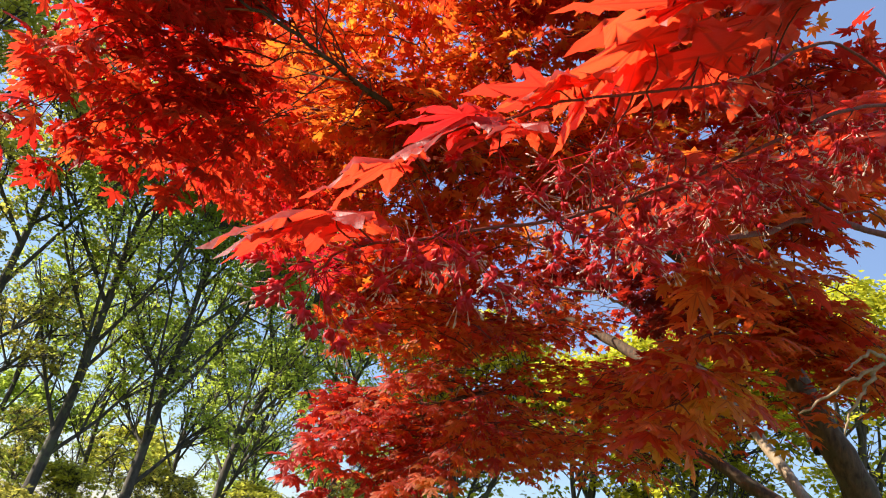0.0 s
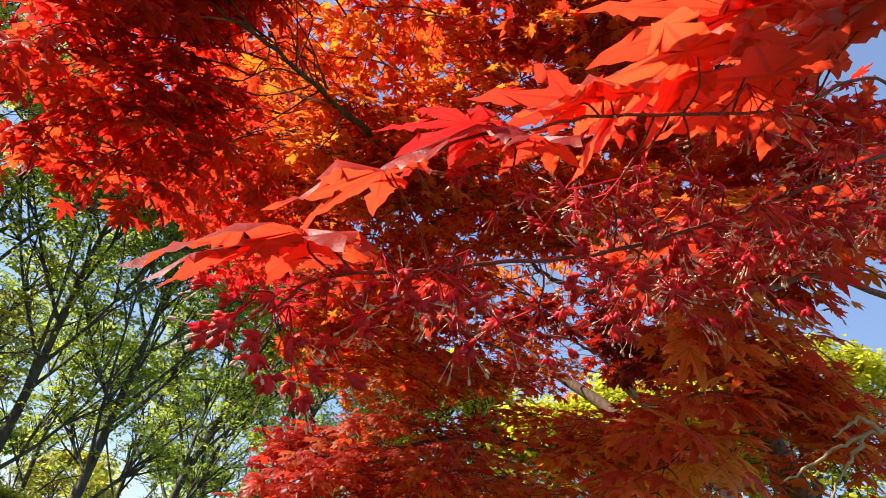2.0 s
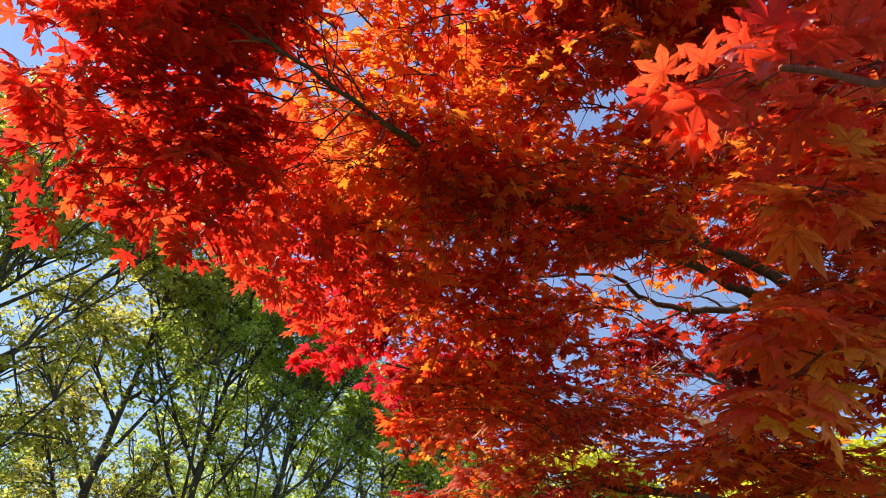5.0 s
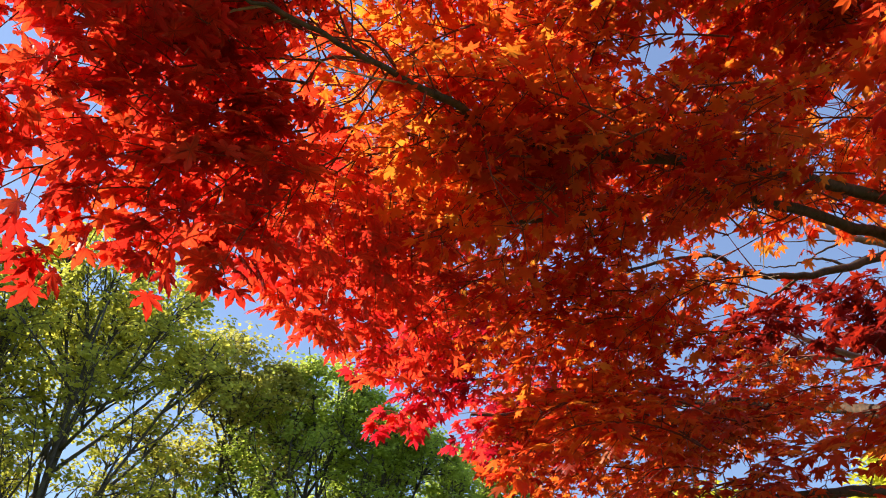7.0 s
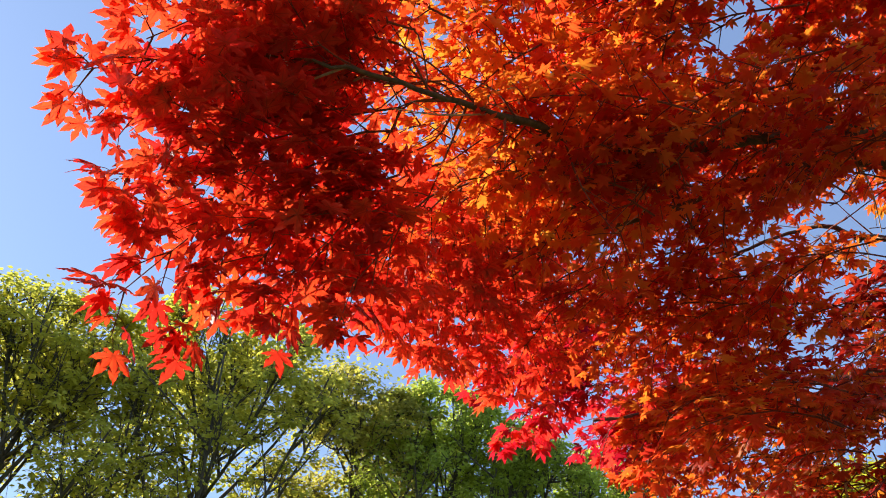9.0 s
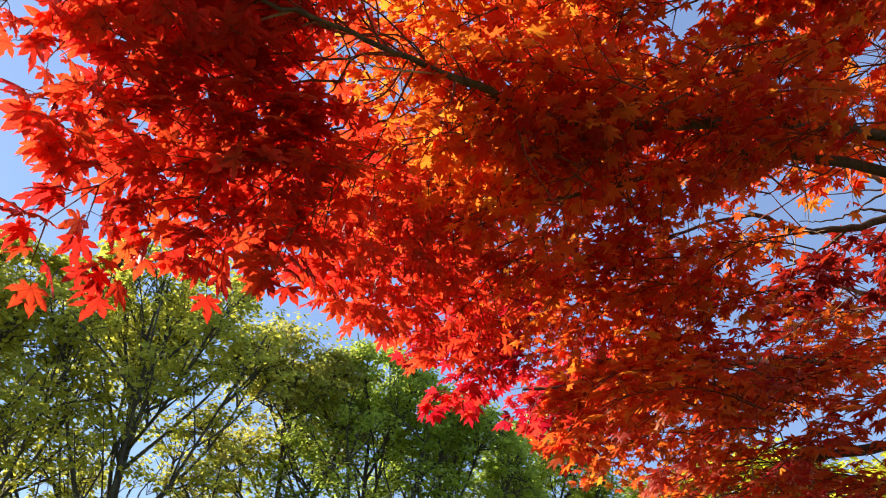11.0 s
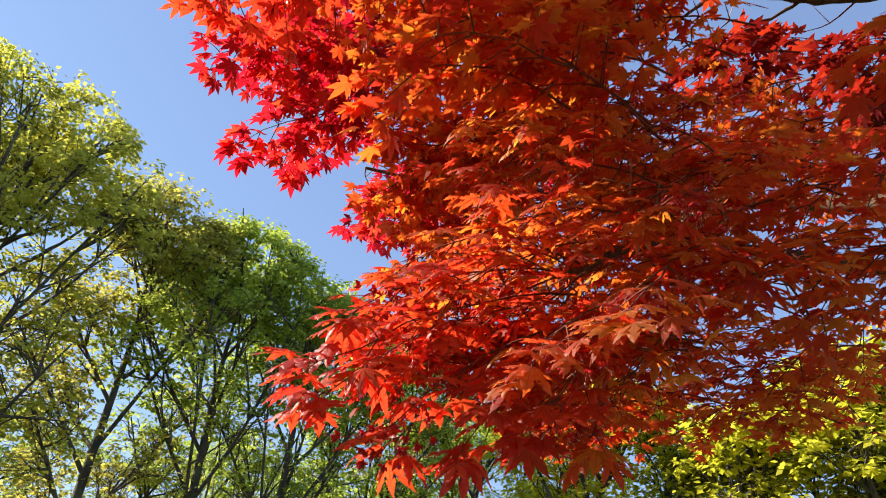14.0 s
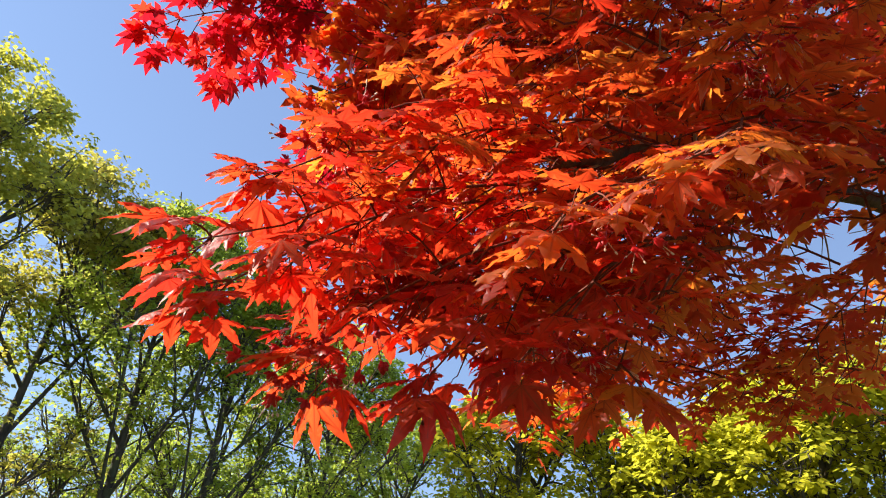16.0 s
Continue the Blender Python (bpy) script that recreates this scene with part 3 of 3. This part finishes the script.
for base, tip, width in (
    ((0.40, 2.14, 2.20), (-0.02, 2.06, 1.97), 0.10),
    ((0.38, 2.14, 2.18), (0.00, 2.08, 1.94), 0.09),
    ((0.42, 2.14, 2.14), (0.10, 2.12, 1.92), 0.09),
    ((0.42, 2.16, 2.26), (0.02, 2.06, 2.07), 0.11),
    ((0.48, 2.12, 2.16), (0.22, 2.12, 1.91), 0.09),
    ((0.52, 2.12, 2.14), (0.31, 2.07, 1.91), 0.10),
):
    tips.grow(base, tip, width, pairs=6, arch=0.04, sag=0.75, gap=0.055)
tips.leaves.rows.sort(key=lambda row: row[0])
tips.build(SCARLET, LAYERED, "low hanging scarlet maple leaves", 75)
low = Spray(25, 0.046, True, level=0.18, lean=(-0.05, -0.36, 0))
for base, tip, width in (
    ((0.50, 2.12, 2.38), (0.09, 2.06, 2.16), 0.12),
    ((0.60, 2.12, 2.14), (0.40, 2.08, 1.92), 0.12),
    ((0.58, 2.07, 2.20), (0.28, 1.91, 1.95), 0.11),
    ((0.64, 2.04, 2.26), (0.38, 1.84, 1.99), 0.12),
    ((0.56, 2.10, 2.44), (0.24, 2.00, 2.31), 0.13),
    ((0.68, 2.10, 2.38), (0.45, 1.88, 2.21), 0.13),
    ((0.54, 2.14, 2.30), (0.18, 2.02, 2.12), 0.12),
    ((0.60, 2.20, 2.26), (0.30, 2.14, 2.05), 0.12),
    ((0.62, 2.25, 2.62), (0.22, 2.22, 2.52), 0.14),
    ((0.55, 2.20, 2.68), (0.20, 2.15, 2.60), 0.14),
    ((0.58, 2.12, 2.58), (0.30, 2.02, 2.50), 0.14),
    ((0.50, 2.32, 2.70), (0.14, 2.30, 2.58), 0.13),
    ((0.70, 2.15, 2.60), (0.45, 2.05, 2.50), 0.13),
):
    low.grow(base, tip, width, pairs=6, arch=0.05, sag=0.8, gap=0.055)
low.leaves.rows.sort(key=lambda row: row[1])
low.build(ORANGE, LAYERED, "low hanging orange-red maple leaves", 75)

# filling leaves, their red darkened for the shade inside the spray
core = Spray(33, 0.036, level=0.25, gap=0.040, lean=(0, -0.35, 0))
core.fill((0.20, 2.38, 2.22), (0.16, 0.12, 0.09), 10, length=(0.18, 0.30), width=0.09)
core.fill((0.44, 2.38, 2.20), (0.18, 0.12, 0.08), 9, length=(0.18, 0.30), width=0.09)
core.build(SHADED_RED, COARSE, "red leaves inside the low spray, darkened for shade")

lower = Spray(16, 0.037, gap=0.040, level=0.2, lean=(0, -0.3, 0))
lower.fill((0.82, 1.98, 2.24), (0.22, 0.18, 0.06), 4)
lower.fill((0.60, 2.30, 2.40), (0.30, 0.20, 0.10), 5)
lower.fill((1.10, 2.10, 2.28), (0.24, 0.20, 0.06), 3)
lower.fill((1.15, 2.80, 2.45), (0.35, 0.30, 0.09), 4)
lower.fill((1.00, 1.58, 2.34), (0.22, 0.20, 0.10), 11, width=0.14)
lower.fill((1.28, 1.15, 2.45), (0.18, 0.18, 0.14), 8)
lower.fill((1.05, 1.20, 2.70), (0.20, 0.20, 0.10), 6)
lower.fill((0.67, 2.40, 2.72), (0.26, 0.18, 0.07), 5, width=0.13)
lower.fill((0.89, 2.61, 2.38), (0.22, 0.18, 0.07), 4, width=0.13)
lower.fill((1.10, 2.74, 2.34), (0.22, 0.18, 0.07), 3, width=0.13)
lower.fill((0.73, 2.69, 2.28), (0.18, 0.15, 0.06), 4, width=0.12)
lower.build(ORANGE, COARSE, "tiered orange-red maple leaves low in the crown")

# the twig nearest the eye at first, with its flowers
def joined(point, curve):
    return curve[int(np.linalg.norm(curve - point, axis=1).argmin())]


NEAR_STEM = bend([(0.62, 0.30, 2.42), (0.40, 0.12, 2.27), (0.225, 0.051, 2.150), (0.098, 0.065, 2.048), (0.008, 0.054, 1.975), (-0.072, 0.041, 1.925), (-0.150, 0.043, 1.890), (-0.173, 0.045, 1.863)], 60)
UPPER_STEM = bend([(0.40, 0.12, 2.27), (0.219, 0.041, 2.215), (0.122, 0.038, 2.133), (0.042, 0.030, 2.072), (-0.034, 0.027, 2.023), (-0.084, 0.025, 1.981), (-0.122, 0.030, 1.946)], 50)
sway = np.random.default_rng(21)
for curve in (NEAR_STEM, UPPER_STEM):
    curve[2:-1] += np.cumsum(sway.normal(0, 0.0009, (len(curve) - 3, 3)), axis=0)
near = Spray(17, 0.07, True)
for curve, thick in ((NEAR_STEM, 0.0020), (UPPER_STEM, 0.0016)):
    near.twigs.tube(curve, np.linspace(thick, 0.0008, len(curve)), 6)
for foot, tip in (
    ((-0.164, 0.040, 1.900), (-0.250, 0.026, 1.858)),
    ((-0.168, 0.051, 1.904), (-0.227, 0.042, 1.859)),
    ((-0.141, 0.025, 1.941), (-0.197, 0.024, 1.901)),
    ((-0.100, 0.024, 1.991), (-0.161, 0.026, 1.950)),
    ((-0.102, 0.033, 1.997), (-0.158, 0.041, 1.980)),
    ((-0.069, 0.016, 1.992), (-0.125, 0.012, 1.957)),
    ((-0.050, 0.024, 2.036), (-0.108, 0.033, 2.019)),
    ((-0.032, 0.016, 2.043), (-0.092, 0.013, 2.005)),
    ((0.011, -0.005, 2.085), (-0.081, 0.002, 2.030)),
    ((0.036, -0.018, 2.121), (-0.074, 0.000, 2.096)),
    ((0.038, -0.020, 2.125), (-0.035, -0.014, 2.080)),
    ((0.080, 0.002, 2.109), (-0.015, 0.028, 2.064)),
    ((0.101, -0.044, 2.164), (0.004, -0.034, 2.130)),
    ((0.124, -0.040, 2.169), (0.055, -0.031, 2.140)),
    ((0.124, -0.002, 2.164), (0.026, 0.023, 2.122)),
):
    foot, tip = np.array(foot), np.array(tip)
    blade = np.linalg.norm(tip - foot)
    normal = unit(np.array((0.04, -0.16, 1.0)) + near.rng.normal(0, 0.07, 3))
    way = unit(tip - foot) + (0, 0, 0.16)
    near.leaves.add(foot, way, normal, blade)
    knot = joined(foot + (0.03, 0, -0.03), UPPER_STEM if foot[2] > 1.97 else NEAR_STEM)
    near.twigs.tube(bend([knot, (knot + foot) / 2 + near.rng.normal(0, 0.003, 3), foot], 7), np.linspace(0.0009, 0.0006, 7), 4)
    back_way = unit(np.array((0.25, 0.85, 0.40)) + near.rng.normal(0, 0.25, 3))  # its opposite, turned away
    near.leaves.add(knot + back_way * 0.03 + (0, 0, 0.012), back_way, normal, blade * 0.5)
near.build(SCARLET, FINE, "large red maple leaves close by", 150)
side = Spray(18, 0.054)
side.grow((0.60, 0.45, 2.36), (0.22, 0.36, 2.18), 0.10)
side.grow((0.70, 0.30, 2.36), (0.36, 0.12, 2.24), 0.10)
side.build(SCARLET, FINE, "shaded red maple leaves beside the path")
amber = Spray(41, 0.056, level=0.2, lean=(0, -0.3, 0))
amber.grow((0.70, 0.66, 2.30), (0.43, 0.54, 2.24), 0.08, sag=0.8)
amber.grow((0.66, 0.72, 2.12), (0.41, 0.61, 1.99), 0.07, sag=0.8)
amber.grow((0.68, 0.70, 2.20), (0.42, 0.60, 2.08), 0.07, sag=0.8)
amber.build(ORANGE, LAYERED, "orange maple leaves hanging beside the path")


# flower clusters
def flower_cluster(seed):
    """Hanging stalks from one knot, each with a small red flower and its stamens."""
    r = np.random.default_rng(seed)
    stalks, blooms, threads = Shape(), Shape(), Shape()
    for _ in range(6):
        d = unit(np.array((r.normal(0, 0.9), r.normal(0, 0.9), -0.9)))
        long = r.uniform(0.018, 0.045)
        end = d * long + np.array((r.normal(0, 0.004), r.normal(0, 0.004), -0.004))
        stalks.tube([(0, 0, 0), end * 0.5 + r.normal(0, 0.002, 3), end], [0.0005, 0.0004, 0.0004], 3)
        blooms.tube([end - d * 0.001, end + d * 0.003, end + d * 0.006, end + d * 0.008], [0.0008, 0.0026, 0.0028, 0.0018], 6)
        for _ in range(4):  # sepals
            e = unit(d + r.normal(0, 0.55, 3))
            blooms.tube([end + d * 0.002, end + e * 0.005, end + e * 0.0095], [0.0010, 0.0024, 0.0006], 4)
        for _ in range(3):
            e = unit(d + r.normal(0, 0.45, 3))
            threads.tube([end + e * 0.004, end + e * 0.015], [0.0003, 0.00022], 3)
            threads.tube([end + e * 0.015, end + e * 0.0172], [0.0008, 0.0007], 4)
    return stalks.mesh("flower_cluster"), blooms.mesh("flowers"), threads.mesh("stamens")


CLUSTERS = [flower_cluster(40 + k) for k in range(6)]


def hang_flowers(spray, count, seed):
    r = np.random.default_rng(seed)
    for k in range(count):
        p, a = spray.nodes[int(r.integers(0, len(spray.nodes)))]
        stalks, blooms, threads = CLUSTERS[k % 6]
        at = Vector(p + a * 0.01 + r.normal(0, 0.018, 3)) - ROOT
        ob = part("inflorescence", stalks, FLOWER, maple, "hanging cluster of small red flowers")
        ob.matrix_basis = Matrix.Translation(at) @ pose(0, 0, 0, r.normal(0, 15), r.normal(0, 15), r.uniform(0, 360)) @ Matrix.Scale(r.uniform(1.0, 1.5), 4)
        part("bloom", blooms, FLOWER, ob, kind="stuff")
        part("stamen", threads, STAMEN, ob, "pale pink stamens", "stuff")


def hang_at(place, seed, scale):
    r = np.random.default_rng(seed)
    stalks, blooms, threads = CLUSTERS[seed % 6]
    ob = part("inflorescence", stalks, FLOWER, maple, "hanging cluster of small red flowers")
    ob.matrix_basis = Matrix.Translation(Vector(place) - ROOT) @ pose(0, 0, 0, r.normal(0, 12), r.normal(0, 12), r.uniform(0, 360)) @ Matrix.Scale(scale, 4)
    part("bloom", blooms, FLOWER, ob, kind="stuff")
    part("stamen", threads, STAMEN, ob, "pale pink stamens", "stuff")


# the flowers of the near twig, thickest at its tip
for k, place in enumerate((
    (-0.173, 0.045, 1.863), (-0.182, 0.046, 1.865), (-0.165, 0.048, 1.865), (-0.152, 0.045, 1.887), (-0.132, 0.037, 1.904), (-0.125, 0.039, 1.898),
    (-0.103, 0.036, 1.905), (-0.095, 0.039, 1.918), (-0.088, 0.039, 1.924), (-0.038, 0.051, 1.914), (-0.018, 0.039, 1.949), (0.022, 0.055, 1.969),
    (0.035, 0.053, 1.965), (-0.009, 0.044, 2.001), (0.019, 0.053, 2.016), (0.041, 0.042, 2.050), (0.131, 0.049, 2.064), (0.106, 0.056, 2.017),
    (0.088, 0.063, 2.012), (0.145, 0.064, 2.030), (0.172, 0.026, 2.133), (0.090, -0.007, 2.143), (0.055, 0.004, 2.094), (-0.078, 0.027, 1.977),
    (0.060, 0.052, 2.045), (0.173, 0.050, 2.086), (0.115, 0.057, 2.056), (0.034, 0.047, 1.999), (0.20, 0.055, 2.09), (0.15, 0.04, 2.11), (0.24, 0.06, 2.15),
    (0.123, 0.005, 2.094), (0.016, 0.053, 2.050), (-0.016, 0.079, 2.017), (0.008, 0.065, 2.032), (0.074, 0.046, 2.041), (0.096, 0.039, 2.046), (0.095, 0.056, 2.016),
    (0.056, 0.069, 2.008), (0.034, 0.089, 1.981), (-0.005, 0.097, 1.981), (0.124, 0.020, 2.069), (0.127, 0.031, 2.049),
)):
    hang_at(place, k, (0.95, 0.75, 1.05, 0.85)[k % 4])
    knot = joined(np.array(place), np.concatenate([NEAR_STEM, UPPER_STEM]))
    if np.linalg.norm(knot - place) > 0.004:
        stem = Shape()
        stem.tube(bend([knot - np.array(ROOT), (knot + place) / 2 - np.array(ROOT) + (0.003, 0, 0.003), np.array(place) - np.array(ROOT)], 6), np.linspace(0.0009, 0.0006, 6), 4)
        part("flower_stalk", stem.mesh("flower_stalk"), TWIG_BARK, maple, "thin dark stalk of a flower cluster")
hang_flowers(side, 12, 4)
hang_flowers(low, 14, 6)
hang_flowers(tips, 12, 7)
hang_flowers(edge, 16, 8)


# bare and pale twigs inside the crown
def dead_twigs(count, seed, material, label):
    r = np.random.default_rng(seed)
    s = Shape()
    for _ in range(count):
        source = (LIMB_A, LIMB_B, LIMB_C, LIMB_D, LIMB_E, LIMB_F)[int(r.integers(0, 6))]
        p = source[int(r.integers(len(source) // 3, len(source)))]
        d = unit(np.array((r.normal(-0.6, 0.6), r.normal(0, 0.7), r.normal(-0.1, 0.5))))
        long = r.uniform(0.06, 0.28)
        mid = p + d * long * 0.5 + r.normal(0, 0.012, 3)
        end = p + d * long + r.normal(0, 0.02, 3)
        s.tube(bend([p, mid, end], 7), np.linspace(0.0028, 0.0009, 7), 4)
        s.tube([mid, mid + unit(d + r.normal(0, 0.6, 3)) * long * 0.4], [0.0014, 0.0008], 3)
    s.v = [v - np.array(ROOT) for v in s.v]
    part("dead_wood", s.mesh("dead_wood"), material, maple, label, "stuff")


dead_twigs(70, 9, PALE_TWIG, "pale bare twigs inside the crown")
dead_twigs(90, 10, TWIG_BARK, "dark bare twigs inside the crown")
for way in (((1.20, 0.80, 2.36), (1.00, 0.78, 2.29), (0.92, 0.81, 2.22), (0.85, 0.83, 2.16)), ((1.05, 0.78, 2.31), (0.96, 0.76, 2.30), (0.90, 0.76, 2.25)), ((1.00, 0.78, 2.29), (0.97, 0.80, 2.22), (0.95, 0.82, 2.14))):
    limb("limb", way, 0.006, 0.002, material=PALE_TWIG, sides=6, label="pale bare twig")


# ---- the trees behind ----
def rosettes(centres, size, rng, count=15):
    """Flat tufts of broad drooping leaves, each spread round a twig's end."""
    n = len(centres) * count
    az, dip = rng.uniform(0, 2 * np.pi, n), rng.normal(-0.30, 0.30, n)
    d = unit(np.column_stack([np.cos(az), np.sin(az), dip]))
    nor = unit(np.column_stack([0.25 * np.cos(az), 0.25 * np.sin(az), np.ones(n)]) + rng.normal(0, 0.30, (n, 3)))
    turn = frames_of(d, nor)
    leaf = np.array(((0, 0, 0), (0.42, 0.42, 0.05), (1, 0, -0.12), (0.42, -0.42, 0.05)))
    wide = np.repeat(rng.uniform(0.6, 1.3, len(centres)), count)
    out = (np.sqrt(rng.uniform(0, 1, n)) * 1.5 * size * wide)[:, None]
    foot = np.repeat(np.asarray(centres), count, axis=0) + d * out * (1, 1, 0.9) + rng.normal(0, 0.3 * size, (n, 3)) * (1, 1, 0.7)
    v = np.einsum("nij,vj->nvi", turn, leaf) * (size * rng.uniform(0.65, 1.25, n))[:, None, None] + foot[:, None]
    f = np.array(((0, 1, 2), (0, 2, 3)))[None] + (np.arange(n) * 4)[:, None, None]
    return v.reshape(-1, 3), f.reshape(-1, 3)


def broad_tree(name, az, far, height, spread, material, seed, label, bare=0.22, limbs=17, clump=25, leaf=0.112, thick=0.15, lean=0.0, puff=0.16, rise=58):
    """A trunk, ascending limbs, finer branches and a loose crown of leaf clumps."""
    r = np.random.default_rng(seed)
    root = Vector((-math.sin(radians(az)) * far, 0.5 + math.cos(radians(az)) * far, 0))
    ob = tagged(new(name), label, "tree", group="trees behind the maple")
    ob.location = root
    top = np.array((lean, r.normal(0, 0.3), height * 0.84))
    stem = bend([(0, 0, -0.1), (lean * 0.1 + r.normal(0, 0.1), r.normal(0, 0.1), height * 0.3), (lean * 0.5 + r.normal(0, 0.25), r.normal(0, 0.2), height * 0.62), top], 24)
    s = Shape()
    s.tube(stem, thick * (1 - np.linspace(0, 0.93, 24)) + 0.012, 9)
    part("trunk", s.mesh("trunk"), TREE_BARK, ob)
    fine, places = Shape(), []
    mid_h, half = height * (0.5 + bare * 0.45), height * (0.5 - bare * 0.45)
    hub = np.array((stem[14, 0], stem[14, 1], mid_h))

    def out_of(q):
        """How far out a place lies, where 1 is the crown's outline."""
        return math.sqrt(((q[0] - hub[0]) ** 2 + (q[1] - hub[1]) ** 2) / spread**2 + ((q[2] - mid_h) / half) ** 2) * bumps(q)

    def bumps(q):
        return 1.0 + 0.10 * noise.noise(Vector((q[0] * 0.7 + seed, q[1] * 0.7, q[2] * 0.7)))

    for k in range(limbs):
        h = bare + (0.90 - bare) * (k + r.uniform(0.1, 0.9)) / limbs
        i = min(int(h * 23 / 0.92), 22)
        p = stem[i]
        ang, up = k * 2.4 + r.normal(0, 0.4), radians(r.normal(rise, 9))
        full = spread * math.sqrt(max(0.05, 1 - ((h - 0.55) / 0.5) ** 2)) * r.uniform(0.8, 1.15)
        long = min(full / math.cos(up), (height - p[2]) / math.sin(up) * 0.98 + 0.3)
        d = np.array((math.cos(ang) * math.cos(up), math.sin(ang) * math.cos(up), math.sin(up)))
        mid = p + d * long * 0.5 + r.normal(0, 0.12, 3) - (0, 0, 0.06 * long)
        long /= max(1.0, out_of(p + d * long) * 1.04)
        mid = p + (mid - p) * 0.9
        lb = bend([p, mid, p + d * long], 9)
        s = Shape()
        s.tube(lb, np.linspace(0.42, 0.08, 9) * thick * (1 - 0.6 * h) + 0.008, 6)
        part("limb", s.mesh("limb"), TREE_BARK, ob)
        for b in range(9):
            w = r.uniform(0.22, 1.0)
            q = lb[int(w * 8)]
            e = unit(d + r.normal(0, 0.5, 3) + (0, 0, 0.18))
            bl = long * r.uniform(0.22, 0.46) * (1.15 - 0.45 * w)
            end = q + e * bl
            end = hub + (end - hub) / max(1.0, out_of(end) * 1.02)
            fine.tube(bend([q, (q + end) / 2 + r.normal(0, 0.07, 3), end], 5), np.linspace(0.030, 0.010, 5) * thick / 0.15, 4)
            for c in range(8):
                w2 = r.uniform(0.3, 1.0)
                g = q + (end - q) * w2
                tipp = g + unit(e + r.normal(0, 0.75, 3)) * r.uniform(0.25, 0.9)
                tipp = hub + (tipp - hub) / max(1.0, out_of(tipp))
                fine.tube([g, (g + tipp) / 2 + r.normal(0, 0.03, 3), tipp], [0.012, 0.008, 0.005], 3)
                places.append(tipp)
    places += [stem[-1] + r.normal(0, 0.22, 3) for _ in range(16)]
    part("branchwork", fine.mesh("branchwork"), TREE_BARK, ob, "fine dark branches", "stuff")
    centres = np.array(places)
    full = clump / 16 * np.clip(0.56 + 0.25 * (centres[:, 2] / height - 0.34) / 0.28, 0.56, 0.85)
    tufts = np.repeat(centres, (full + r.uniform(0, 1, len(full))).astype(int), axis=0)
    tufts = tufts + r.normal(0, puff, tufts.shape) * (0.8, 0.8, 0.65)
    s = Shape()
    s.add(*rosettes(tufts, leaf, r))
    part("crown", s.mesh("crown", False), material, ob, kind="stuff")
    return ob


broad_tree("broadleaf_tree", 59, 17.0, 12.0, 3.5, YELLOW_GREEN, 101, "tall tree in young yellow-green leaf against the sky", limbs=23)
broad_tree("broadleaf_tree", 47, 16.5, 12.1, 3.6, YELLOW_GREEN, 102, "tall tree in young yellow-green leaf against the sky", limbs=23)
broad_tree("broadleaf_tree", 33.0, 16.0, 13.1, 3.8, YELLOW_GREEN, 103, "tallest tree in yellow-green spring leaf with dark branches", limbs=23)
broad_tree("broadleaf_tree", 21.5, 18.0, 12.9, 2.7, GOLDEN, 104, "tree with golden-green crown and forked dark trunk")
broad_tree("broadleaf_tree", 14.5, 18.5, 12.9, 2.8, MID_GREEN, 105, "tree in fresh green leaf with ascending dark branches")
broad_tree("broadleaf_tree", 8.0, 19.0, 11.9, 2.7, MID_GREEN, 106, "tree in fresh green leaf with ascending dark branches")
broad_tree("broadleaf_tree", 1.0, 22.0, 11.9, 2.6, MID_GREEN, 107, "dark green tree lower down the row")
broad_tree("broadleaf_tree", -7.0, 24.0, 10.8, 3.0, MID_GREEN, 108, "dark green tree lower down the row")
broad_tree("broadleaf_tree", -17.0, 13.5, 7.0, 2.2, LIME, 109, "small tree in bright lime-green leaf in the sun", bare=0.12, limbs=11)
broad_tree("broadleaf_tree", -27.0, 13.0, 6.2, 2.2, LIME, 110, "small tree in bright lime-green leaf in the sun", bare=0.12, limbs=11)
broad_tree("broadleaf_tree", -36.0, 12.5, 6.8, 2.3, LIME, 111, "small tree in bright lime-green leaf in the sun", bare=0.12, limbs=11)
broad_tree("broadleaf_tree", -46.0, 13.0, 8.0, 2.5, LIME, 112, "small tree in bright lime-green leaf in the sun", bare=0.12, limbs=11)
# slimmer trees of a second row, seen between the trunks of the first
for k, (az, far_off, tall) in enumerate(((30, 27, 9), (25, 30, 10), (17.5, 26, 9), (11, 29, 10), (5, 27, 9), (-1, 28, 9), (-12, 27, 9))):
    broad_tree("broadleaf_tree", az, far_off, tall, 2.6, MID_GREEN, 130 + k, "slim tree in thin green leaf in the row behind", bare=0.06, limbs=13, clump=11, thick=0.11)
# low shrubs at their feet
for k, (az, far_off, tall) in enumerate(((31, 22, 2.6), (20, 23, 2.8), (12, 23, 2.6), (16, 16, 1.6), (24, 17, 1.8), (5, 24, 3.2), (-2, 22, 3.2), (-9, 22, 4.2), (-15, 20, 4.0), (-21, 21, 4.0), (9, 31, 4.6), (15, 32, 4.6), (22, 31, 4.6), (28, 30, 4.4))):
    broad_tree("shrub", az, far_off, tall, 1.9, GOLDEN if k % 2 else YELLOW_GREEN, 150 + k, "low yellow-green shrub under the trees", bare=0.03, limbs=5, clump=12, thick=0.05, rise=50)
# a far hedge that closes the view under the crowns
for k in range(9):
    broad_tree("hedge_bush", 46 - 6.5 * k, 36 + 2 * (k % 2), 5.6 + 0.7 * ((k * 5) % 3), 3.4, MID_GREEN if k % 3 else YELLOW_GREEN, 180 + k, "dense green bush in a far hedge", bare=0.02, limbs=5, clump=16, leaf=0.24, thick=0.07, puff=0.2, rise=45)
